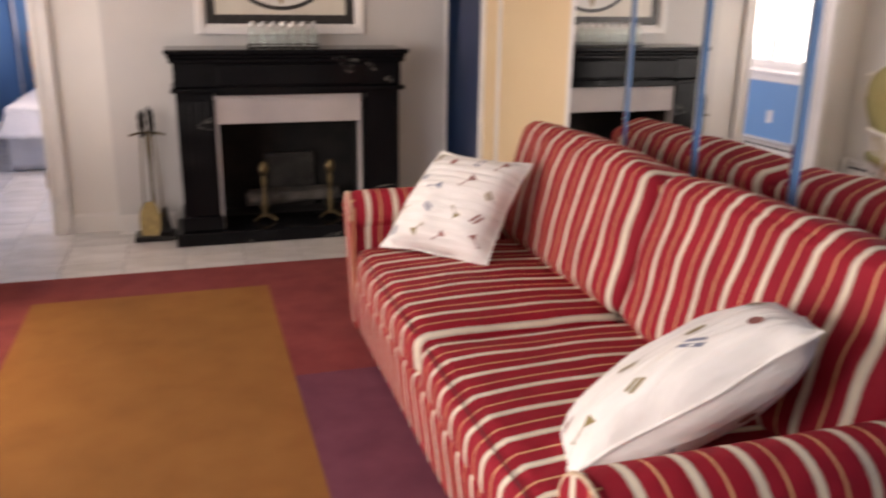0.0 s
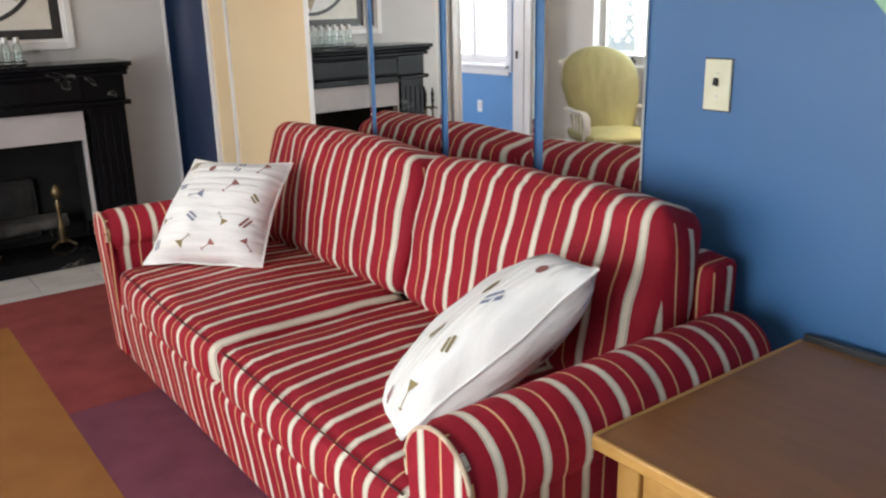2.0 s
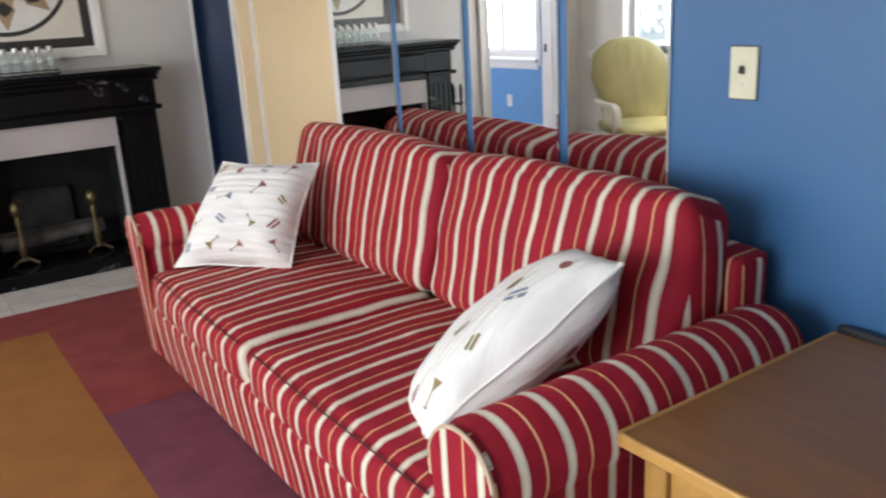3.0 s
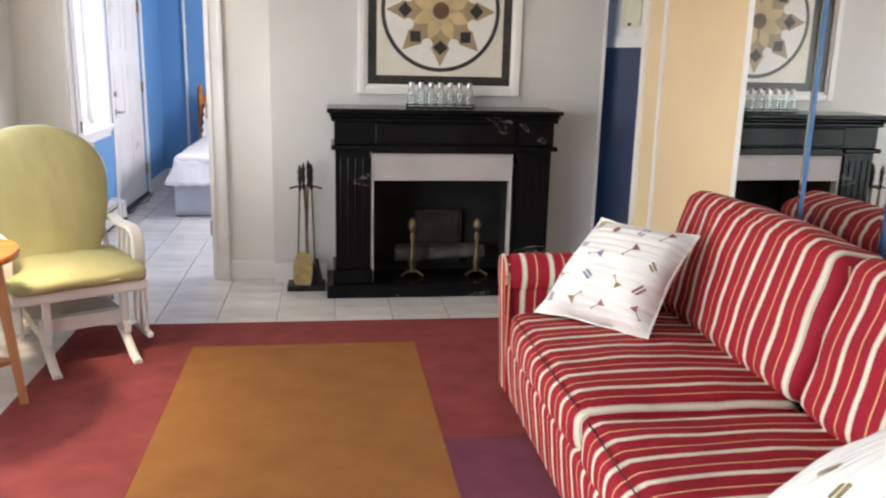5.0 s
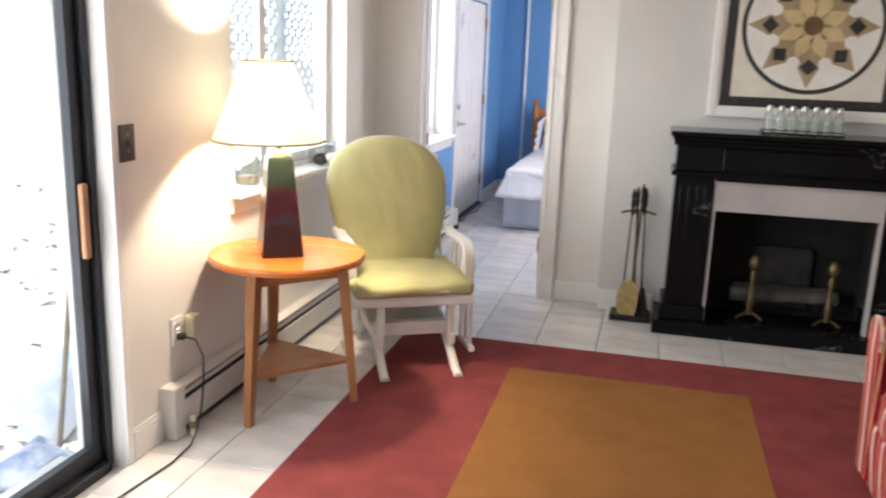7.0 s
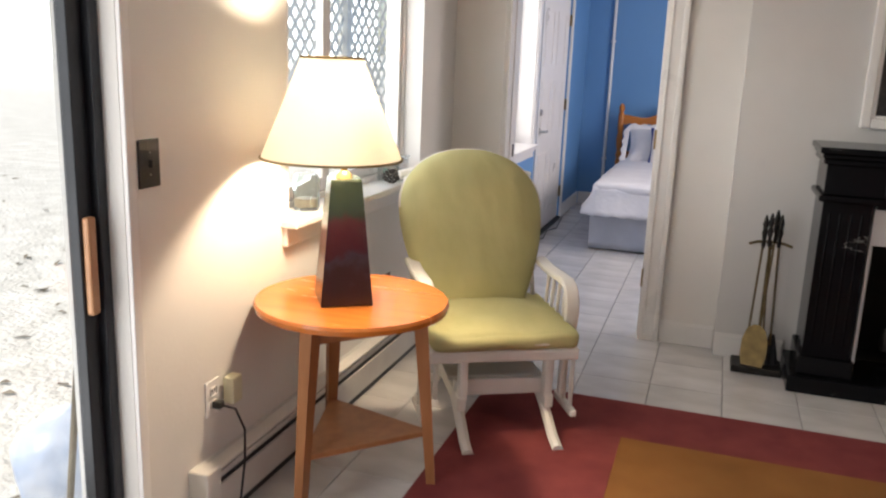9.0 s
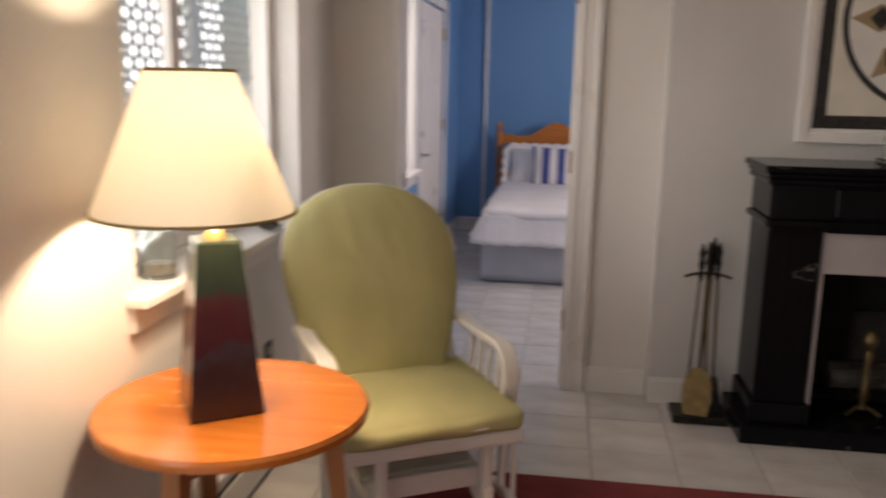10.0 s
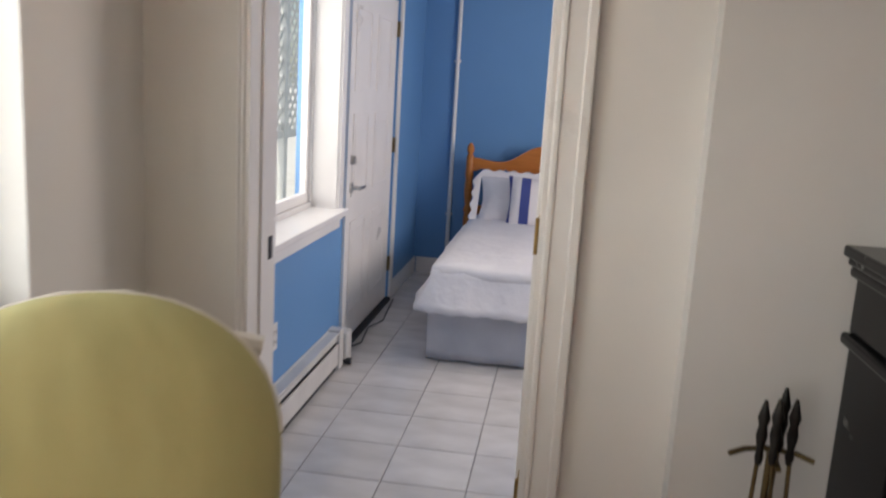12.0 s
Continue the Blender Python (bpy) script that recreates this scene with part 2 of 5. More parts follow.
IVORY = noisy("ivory_plastic", (0.62, 0.60, 0.42), (0.70, 0.68, 0.50), 12, 0.35)
HEATER = noisy("white_enamel", (0.62, 0.60, 0.57), (0.72, 0.70, 0.67), 6, 0.35, bump=0.05)
GROUND = noisy("pale_sandy_ground", (0.60, 0.58, 0.54), (0.80, 0.78, 0.74), 5, 0.95, bump=0.8, fine=24, dist=0.05)
LATTICE = noisy("white_lattice_wood", (0.66, 0.66, 0.62), (0.78, 0.78, 0.74), 6, 0.6)
STONE_CREAM = noisy("cream_stone_inlay", (0.66, 0.62, 0.53), (0.74, 0.70, 0.61), 9, 0.3)
STONE_BLACK = noisy("black_stone_inlay", (0.015, 0.014, 0.013), (0.05, 0.045, 0.04), 60, 0.35)
STONE_TAN = noisy("tan_stone_inlay", (0.30, 0.22, 0.12), (0.40, 0.30, 0.18), 12, 0.35)
STONE_GOLD = noisy("honey_stone_inlay", (0.52, 0.40, 0.20), (0.62, 0.49, 0.27), 12, 0.35)
STONE_BROWN = noisy("brown_stone_inlay", (0.10, 0.055, 0.025), (0.16, 0.09, 0.045), 14, 0.35)
STONE_WHITE = noisy("white_stone_inlay", (0.72, 0.70, 0.66), (0.80, 0.78, 0.74), 9, 0.3)
LOG = noisy("charred_log", (0.02, 0.017, 0.015), (0.11, 0.10, 0.09), 9, 0.9, bump=0.8, fine=30)
PATTERN_RED = noisy("printed_red", (0.22, 0.08, 0.07), (0.32, 0.13, 0.11), 20, 0.85)
PATTERN_OLIVE = noisy("printed_olive", (0.20, 0.15, 0.06), (0.30, 0.23, 0.10), 20, 0.85)
PATTERN_GREY = noisy("printed_blue_grey", (0.16, 0.18, 0.25), (0.26, 0.27, 0.33), 20, 0.85)


def lamp_glaze():
    """Glazed ceramic: green above, a red flower in the middle, brown-black below."""
    m, nt, b = base_mat("painted_ceramic", 0.22)
    tc = nt.nodes.new("ShaderNodeTexCoord")
    sp = nt.nodes.new("ShaderNodeSeparateXYZ")
    nt.links.new(tc.outputs["Object"], sp.inputs[0])
    n = nt.nodes.new("ShaderNodeTexNoise")
    n.inputs["Scale"].default_value, n.inputs["Detail"].default_value = 11, 4
    nt.links.new(tc.outputs["Object"], n.inputs["Vector"])
    a = nt.nodes.new("ShaderNodeMath")
    a.operation = 'MULTIPLY_ADD'
    a.inputs[1].default_value = 0.34
    nt.links.new(n.outputs[0], a.inputs[0])
    nt.links.new(sp.outputs[2], a.inputs[2])
    r = ramp_of(nt, a.outputs[0], [(0.0, (0.030, 0.013, 0.012)), (0.26, (0.035, 0.014, 0.013)), (0.31, (0.045, 0.03, 0.04)), (0.35, (0.052, 0.011, 0.014)), (0.43, (0.060, 0.016, 0.018)), (0.48, (0.024, 0.036, 0.024)), (0.53, (0.03, 0.042, 0.027)), (0.8, (0.045, 0.055, 0.03))])
    nt.links.new(r.outputs[0], b.inputs["Base Color"])
    return m


def shade_mat():
    """Cream lampshade cloth that lets the bulb's light through."""
    m = bpy.data.materials.new("cream_shade_cloth")
    m.use_nodes = True
    nt = m.node_tree
    nt.nodes.remove(nt.nodes["Principled BSDF"])
    d = nt.nodes.new("ShaderNodeBsdfDiffuse")
    t = nt.nodes.new("ShaderNodeBsdfTranslucent")
    n = nt.nodes.new("ShaderNodeTexNoise")
    n.inputs["Scale"].default_value = 120
    r = ramp_of(nt, n.outputs[0], [(0.2, (0.92, 0.90, 0.84)), (0.8, (0.95, 0.93, 0.88))])
    nt.links.new(r.outputs[0], d.inputs[0])
    nt.links.new(r.outputs[0], t.inputs[0])
    mx = nt.nodes.new("ShaderNodeMixShader")
    mx.inputs[0].default_value = 0.48
    nt.links.new(d.outputs[0], mx.inputs[1])
    nt.links.new(t.outputs[0], mx.inputs[2])
    nt.links.new(mx.outputs[0], nt.nodes["Material Output"].inputs[0])
    return m


GLAZE, SHADE = lamp_glaze(), shade_mat()
BULB = bpy.data.materials.new("glowing_bulb")
BULB.use_nodes = True
bb = BULB.node_tree.nodes["Principled BSDF"]
bb.inputs["Emission Color"].default_value = (1, 0.72, 0.40, 1)
bb.inputs["Emission Strength"].default_value = 19


# ---- mesh helpers ----
def bx(bm, c, s, bevel=0.0, m=None, seg=2):
    """A box with centre c and size s, its edges rounded."""
    mat = (m or Matrix()) @ Matrix.LocRotScale(c, None, s)
    vs = bmesh.ops.create_cube(bm, size=1, matrix=mat)["verts"]
    if bevel:
        es = list({e for v in vs for e in v.link_edges})
        bmesh.ops.bevel(bm, geom=es, offset=bevel, segments=seg, affect='EDGES', profile=0.5)
    return bm


def span(bm, x0, x1, y0, y1, z0, z1, bevel=0.0):
    return bx(bm, ((x0 + x1) / 2, (y0 + y1) / 2, (z0 + z1) / 2), (x1 - x0, y1 - y0, z1 - z0), bevel)


def rod(bm, a, b, r, r2=None, seg=12):
    """A round bar from a to b."""
    a, b = Vector(a), Vector(b)
    d = b - a
    m = Matrix.Translation((a + b) / 2) @ d.to_track_quat('Z', 'Y').to_matrix().to_4x4()
    bmesh.ops.create_cone(bm, cap_ends=True, segments=seg, radius1=r, radius2=r if r2 is None else r2, depth=d.length, matrix=m)
    return bm


def lathe(bm, prof, seg=24, m=None, sx=1.0, sy=1.0):
    """A turned body from (radius, height) pairs."""
    m = m or Matrix()
    rings = []
    for r, z in prof:
        rings.append([bm.verts.new(m @ Vector((sx * r * math.cos(2 * math.pi * i / seg), sy * r * math.sin(2 * math.pi * i / seg), z))) for i in range(seg)])
    for a, b in zip(rings, rings[1:]):
        for i in range(seg):
            bm.faces.new((a[i], a[(i + 1) % seg], b[(i + 1) % seg], b[i]))
    bm.faces.new(rings[0][::-1])
    bm.faces.new(rings[-1])
    return bm


def tube(bm, pts, r, seg=8, flat=1.0):
    """A bent bar along points."""
    pts = [Vector(p) for p in pts]
    rings = []
    for i, p in enumerate(pts):
        d = (pts[min(i + 1, len(pts) - 1)] - pts[max(i - 1, 0)]).normalized()
        q = d.to_track_quat('Z', 'Y').to_matrix()
        rings.append([bm.verts.new(p + q @ Vector((r * math.cos(2 * math.pi * k / seg), flat * r * math.sin(2 * math.pi * k / seg), 0))) for k in range(seg)])
    for a, b in zip(rings, rings[1:]):
        for k in range(seg):
            bm.faces.new((a[k], a[(k + 1) % seg], b[(k + 1) % seg], b[k]))
    bm.faces.new(rings[0][::-1])
    bm.faces.new(rings[-1])
    return bm


def softbox(bm, c, s, r, crown=0.0, n=12, m=None, wrinkle=0.0, seed=0.0):
    """An upholstered block: rounded, with swelling faces and slight unevenness."""
    m = m or Matrix()
    h = Vector(s) / 2
    seen = {}

    def vert(p):
        key = (round(p[0], 4), round(p[1], 4), round(p[2], 4))
        if key not in seen:
            q = Vector((p[0] * h.x, p[1] * h.y, p[2] * h.z))
            inner = Vector((max(-h.x + r, min(h.x - r, q.x)), max(-h.y + r, min(h.y - r, q.y)), max(-h.z + r, min(h.z - r, q.z))))
            d = q - inner
            w = inner + d.normalized() * r if d.length > 1e-6 else q
            ax = max(range(3), key=lambda i: abs(p[i]))
            o = [i for i in range(3) if i != ax]
            w[ax] += math.copysign(crown * (1 - p[o[0]] ** 2) * (1 - p[o[1]] ** 2), p[ax])
            if wrinkle:
                w += noise.noise_vector((w + Vector((seed, seed, seed))) * 7) * wrinkle
            seen[key] = bm.verts.new(m @ (Vector(c) + w))
        return seen[key]

    def spread(i):
        t = -1 + 2 * i / n
        return math.copysign(1 - (1 - abs(t)) ** 1.5, t)
    g = [spread(i) for i in range(n + 1)]
    for ax in range(3):
        for sg in (-1, 1):
            for i in range(n):
                for j in range(n):
                    q = []
                    for a, b in ((i, j), (i + 1, j), (i + 1, j + 1), (i, j + 1)):
                        p = [0, 0, 0]
                        p[ax], p[(ax + 1) % 3], p[(ax + 2) % 3] = sg, g[a], g[b]
                        q.append(vert(p))
                    bm.faces.new(q if sg > 0 else q[::-1])
    return bm


def pillow_mesh(bm, w, h, t, n=18, seed=0.0, ears=0.03):
    """A stuffed square pillow lying in the xy plane."""
    top, bot = {}, {}
    for i in range(n + 1):
        for j in range(n + 1):
            u, v = -1 + 2 * i / n, -1 + 2 * j / n
            k = (1 - abs(u) ** 2.6) * (1 - abs(v) ** 2.6)
            x = u * w / 2 * (1 - 0.06 * (1 - v * v) * abs(u) ** 3 + ears * abs(u * v))
            y = v * h / 2 * (1 - 0.06 * (1 - u * u) * abs(v) ** 3 + ears * abs(u * v))
            z = t / 2 * k ** 0.55
            wv = 0.012 * noise.noise(Vector((u * 2 + seed, v * 2, seed)))
            top[i, j] = bm.verts.new((x, y, z + wv))
            edge = i in (0, n) or j in (0, n)
            bot[i, j] = top[i, j] if edge else bm.verts.new((x, y, -z * 0.9 + wv))
    for i in range(n):
        for j in range(n):
            bm.faces.new((top[i, j], top[i + 1, j], top[i + 1, j + 1], top[i, j + 1]))
            f = (bot[i, j + 1], bot[i + 1, j + 1], bot[i + 1, j], bot[i, j])
            if len(set(f)) == 4 and not bm.faces.get(f):
                bm.faces.new(f)
    return bm


def plate(bm, pts, z0, z1):
    """A flat piece with an outline, from z0 to z1."""
    a = [bm.verts.new((x, y, z0)) for x, y in pts]
    b = [bm.verts.new((x, y, z1)) for x, y in pts]
    n = len(pts)
    bm.faces.new(a[::-1])
    bm.faces.new(b)
    for i in range(n):
        bm.faces.new((a[i], a[(i + 1) % n], b[(i + 1) % n], b[i]))
    return bm


def part(name, bm, material, parent=None, label="", smooth=False):
    """Links a bmesh as one mesh object under a thing or a part."""
    me = bpy.data.meshes.new(name)
    bmesh.ops.recalc_face_normals(bm, faces=bm.faces)
    bm.to_mesh(me)
    bm.free()
    me.materials.append(material)
    if smooth:
        me.shade_smooth()
        me.set_sharp_from_angle(angle=radians(40))
    ob = new(name, me)
    ob.parent = parent
    if label:
        tagged(ob, label)
    return ob


def thing(name, m, label, category, group="", kind=""):
    ob = new(name)
    ob.empty_display_size = 0.1
    ob.matrix_world = m
    return tagged(ob, label, category, group, kind)


def B():
    return bmesh.new()


def structure(name, bm, material, label, category):
    return tagged(part(name, bm, material), label, category, kind="structure")


def wall(bm, axis, a0, a1, t0, t1, z0, z1, holes=()):
    """A wall along x or y from a0 to a1, from t0 to t1 thick, with openings (a, b, low, high) right through it."""
    aa = sorted({a0, a1, *[v for h in holes for v in h[:2]]})
    zz = sorted({z0, z1, *[v for h in holes for v in h[2:]]})
    for p, q in zip(aa, aa[1:]):
        for u, v in zip(zz, zz[1:]):
            if any(h[0] <= p and q <= h[1] and h[2] <= u and v <= h[3] for h in holes):
                continue
            if axis == 'x':
                span(bm, p, q, t0, t1, u, v)
            else:
                span(bm, t0, t1, p, q, u, v)
    bmesh.ops.remove_doubles(bm, verts=bm.verts, dist=0.0005)
    twin = {}
    for f in list(bm.faces):
        twin.setdefault(tuple(round(v, 3) for v in f.calc_center_median()), []).append(f)
    dead = [f for fs in twin.values() if len(fs) > 1 for f in fs]
    if dead:
        bmesh.ops.delete(bm, geom=dead, context='FACES')
    return bm


# ---- the large structure ----
XW, XB, XE = -2.415, -2.37, 1.335       # west wall, bedroom west wall, east wall
YD, YC, YS, YN = 5.47, 5.38, -2.2, 9.80  # door wall, chimney breast, south wall, bedroom north wall
H = 2.42

base = structure("floor", span(B(), -2.62, 1.7, YS - 0.15, YN + 0.15, -0.14, -0.006), GROUT, "grey grout bed under white floor tiles", "floor")
structure("ceiling", span(B(), -2.9, 1.75, YS - 0.2, YN + 0.2, H, H + 0.2), CEIL, "plain white painted ceiling", "ceiling")
structure("wall_west", wall(B(), 'y', YS, YD + 0.07, XW - 0.20, XW, -0.1, H, [(-0.21, 2.70, -0.1, 2.06), (3.56, 4.94, 0.88, 2.12)]), WHITE, "white painted wall with window and glass door", "wall")
structure("wall_west_bedroom", wall(B(), 'y', YD + 0.07, YN + 0.1, XB - 0.22, XB, -0.1, H, [(6.05, 7.36, 0.84, 2.12), (7.545, 8.80, -0.1, 2.05)]), BLUEB, "sky blue painted bedroom wall", "wall")
structure("wall_door_side", wall(B(), 'x', XW, -0.885, YD, YD + 0.10, -0.1, H, [(-2.11, -1.27, -0.1, 2.06)]), WHITE, "white painted wall with a doorway", "wall")
structure("wall_bedroom_south", wall(B(), 'x', XB, 1.2, YD + 0.17, YD + 0.20, -0.1, H, [(-2.11, -1.27, -0.1, 2.06)]), BLUEB, "sky blue painted bedroom wall beside the doorway", "wall")
structure("wall_chimney", wall(B(), 'x', -0.885, 1.25, YC, YC + 0.22, -0.1, H, [(-0.30, 0.66, -0.1, 0.80)]), GREYW, "pale grey painted chimney breast", "wall")
structure("wall_east", wall(B(), 'y', YS, 3.60, XE, XE + 0.1, -0.1, H), BLUE, "deep blue painted wall", "wall")
structure("wall_cream", wall(B(), 'y', 3.60, 4.34, XE, XE + 0.1, -0.1, H), BEIGE, "cream yellow painted wall panel", "wall")
structure("wall_cream_return", wall(B(), 'y', 4.346, 4.86, XE + 0.004, XE + 0.1, -0.1, H), BEIGE, "cream yellow painted wall panel beside a recess", "wall")
structure("wall_recess", wall(B(), 'y', 4.86, YC + 0.5, XE + 0.025, XE + 0.2, -0.1, 1.58), BLUESHADE, "blue recessed panel, darkened for the shade in the recess", "wall")
structure("wall_recess_upper", wall(B(), 'y', 4.86, YC + 0.5, XE + 0.022, XE + 0.2, 1.58, H), TRIM, "white painted panel above the navy recess", "wall")
structure("wall_recess_end", wall(B(), 'x', 1.2, XE + 0.2, YC + 0.5, YC + 0.55, -0.1, H), BLUESHADE, "blue end of the recess, darkened for the shade", "wall")
structure("wall_south", wall(B(), 'x', XW - 0.2, XE + 0.1, YS - 0.1, YS, -0.1, H), WHITE, "plain white end wall", "wall")
structure("wall_bedroom_north", wall(B(), 'x', XB - 0.2, 1.4, YN, YN + 0.1, -0.1, H), BLUEB, "sky blue bedroom wall behind the bed", "wall")
structure("wall_bedroom_east", wall(B(), 'y', YD + 0.2, YN, 0.6, 0.7, -0.1, H, [(7.0, 8.4, 0.9, 2.1)]), BLUEB, "sky blue bedroom side wall", "wall")

# fire chamber behind the chimney wall
chamber = structure("fire_chamber", span(B(), -0.299, 0.659, YC + 0.20, YC + 0.245, 0.0, 0.80), SOOT, "soot-blackened fire chamber", "fireplace interior")
part("side_wall", span(B(), -0.299, -0.285, YC, YC + 0.20, 0.0, 0.80), SOOT, chamber)
part("side_wall", span(B(), 0.645, 0.659, YC, YC + 0.20, 0.0, 0.80), SOOT, chamber)
part("hearth_floor", span(B(), -0.285, 0.645, YC, YC + 0.20, 0.0, 0.078), SOOT, chamber)
part("chamber_roof", span(B(), -0.285, 0.645, YC + 0.02, YC + 0.20, 0.785, 0.799), SOOT, chamber)

# skirting boards
def skirting(x0, x1, y0, y1, h=0.115):
    bm = span(B(), x0, x1, y0, y1, 0, h, 0.004)
    span(bm, x0 + (0.004 if x1 - x0 < 0.05 else 0), x1 - (0.004 if x1 - x0 < 0.05 else 0), y0 + (0.004 if y1 - y0 < 0.05 else 0), y1 - (0.004 if y1 - y0 < 0.05 else 0), h - 0.004, h + 0.012, 0.003)
    return structure("baseboard", bm, TRIM, "white painted skirting board", "baseboard")


skirting(-1.175, -0.89, YD - 0.014, YD + 0.002)
skirting(-0.885, -0.545, YC - 0.014, YC + 0.002)
skirting(0.92, 1.245, YC - 0.014, YC + 0.002)
skirting(XW - 0.002, XW + 0.014, 2.741, 2.925)
skirting(XW, -2.135, YD - 0.014, YD + 0.002)
skirting(XB - 0.002, XB + 0.014, 8.865, YN)
skirting(XB - 0.002, XB + 0.014, 7.445, 7.498)
skirting(XE - 0.014, XE + 0.002, 3.62, 4.85)
skirting(XB + 0.02, 0.6, YN - 0.014, YN + 0.002)
skirting(XE - 0.014, XE + 0.002, YS, 0.95)

# trims on the east side
bm = span(B(), XE - 0.018, XE + 0.02, 3.575, 3.625, 0, H, 0.003)
structure("trim_mirror_side", bm, TRIM, "white vertical trim beside the mirrors", "trim")
bm = span(B(), XE - 0.012, XE + 0.02, 4.575, 4.60, 0, H, 0.004)
structure("trim_cream_batten", bm, TRIM, "thin white vertical batten on the cream panel", "trim")
bm = span(B(), XE - 0.02, XE + 0.024, 4.845, 4.885, 0, H, 0.004)
structure("trim_recess_side", bm, TRIM, "white vertical trim beside the recess", "trim")
bm = span(B(), 1.243, 1.262, YC - 0.010, YC + 0.03, 0, H, 0.003)
structure("trim_recess_corner", bm, TRIM, "thin white corner trim beside the chimney wall", "trim")
bm = span(B(), XE + 0.008, XE + 0.03, 4.888, YC + 0.49, 1.555, 1.625, 0.004)
structure("trim_recess_rail", bm, TRIM, "white rail above the navy panel", "trim")


# ---- doorway, doors and windows ----
def casing(name, x0, x1, top, yface, sgn, label):
    """A moulded door surround on a wall that faces y."""
    t = thing(name, pose(0, 0, 0), label, "door frame", kind="structure")
    for a, b2 in ((x0 - 0.022, x0), (x1, x1 + 0.095)):
        bm = span(B(), a, b2, min(yface, yface + sgn * 0.016), max(yface, yface + sgn * 0.016), 0, top + 0.09, 0.003)
        inner = (b2 - 0.018, b2 - 0.003) if b2 == x0 else (a + 0.003, a + 0.018)
        outer = (a, a + 0.01) if b2 == x0 else (b2 - 0.028, b2)
        span(bm, *outer, min(yface, yface + sgn * 0.028), max(yface, yface + sgn * 0.028), 0, top + 0.095, 0.005)
        span(bm, *inner, min(yface, yface + sgn * 0.021), max(yface, yface + sgn * 0.021), 0, top, 0.003)
        part("casing_side", bm, TRIM, t)
    bm = span(B(), x0 - 0.0, x1 + 0.0, min(yface, yface + sgn * 0.016), max(yface, yface + sgn * 0.016), top, top + 0.09, 0.003)
    part("casing_head", bm, TRIM, t)
    return t


dc = casing("door_frame_1", -2.11, -1.27, 2.06, YD, -1, "white moulded door surround with brass hinges")
for a, b2 in ((-2.112, -2.098), (-1.285, -1.268)):
    part("jamb", span(B(), a, b2, YD - 0.012, YD + 0.215, 0, 2.06, 0.002), TRIM, dc)
part("jamb_stop", span(B(), -1.297, -1.285, YD + 0.07, YD + 0.11, 0, 2.05, 0.002), TRIM, dc)
part("jamb_stop", span(B(), -2.098, -2.09, YD + 0.07, YD + 0.11, 0, 2.05, 0.002), TRIM, dc)
for z in (0.35, 1.105, 1.86):
    hg = part("hinge", span(B(), -1.2895, -1.285, YD + 0.0, YD + 0.055, z - 0.05, z + 0.05, 0.001), BRASS, dc, "brass hinge leaf")
    part("pin", rod(B(), (-1.291, YD - 0.004, z - 0.05), (-1.291, YD - 0.004, z + 0.05), 0.005), BRASS, hg)
part("strike_plate", span(B(), -2.0985, -2.095, YD + 0.15, YD + 0.18, 0.94, 1.01), IRON, dc, "dark strike plate")


def window_unit(name, x, y0, y1, z0, z1, label, mull, sash=0.032, xin=-2.415, sill_out=0.065):
    """A window set in its reveal, with sashes, panes, lining and sill."""
    t = thing(name, pose(0, 0, 0), label, "window", kind="structure")
    bm = B()
    span(bm, x - 0.03, x + 0.03, y0, y1, z1 - 0.05, z1, 0.004)
    span(bm, x - 0.03, x + 0.03, y0, y1, z0, z0 + 0.05, 0.004)
    span(bm, x - 0.03, x + 0.03, y0, y0 + 0.04, z0 + 0.05, z1 - 0.05, 0.004)
    span(bm, x - 0.03, x + 0.03, y1 - 0.02, y1, z0 + 0.05, z1 - 0.05, 0.004)
    fr = part("window_frame", bm, TRIM, t)
    edges = [y0 + 0.04, *mull, y1 - 0.02]
    for a, b2 in zip(edges, edges[1:]):
        bm = B()
        span(bm, x - 0.02, x + 0.015, a, a + sash, z0 + 0.05, z1 - 0.05, 0.003)
        span(bm, x - 0.02, x + 0.015, b2 - sash, b2, z0 + 0.05, z1 - 0.05, 0.003)
        span(bm, x - 0.02, x + 0.015, a + sash, b2 - sash, z0 + 0.05, z0 + 0.1, 0.003)
        span(bm, x - 0.02, x + 0.015, a + sash, b2 - sash, z1 - 0.1, z1 - 0.05, 0.003)
        s = part("sash", bm, TRIM, t)
        p = part("pane", span(B(), x - 0.004, x, a + sash - 0.004, b2 - sash + 0.004, z0 + 0.096, z1 - 0.096), PANE, s)
        p.visible_shadow = False
    bm = span(B(), x + 0.03, xin + sill_out, y0 - 0.05, y1 + 0.03, z0 - 0.005, z0 + 0.025, 0.006)
    part("window_sill", bm, TRIM, t)
    part("apron", span(B(), xin - 0.002, xin + 0.02, y0 - 0.04, y1 + 0.02, z0 - 0.075, z0 - 0.006, 0.004), TRIM, t)
    for a, b2 in ((y0 - 0.001, y0 + 0.006), (y1 - 0.006, y1 + 0.001)):
        part("lining", span(B(), x + 0.03, xin + 0.002, a, b2, z0 + 0.02, z1), TRIM, t)
    return t


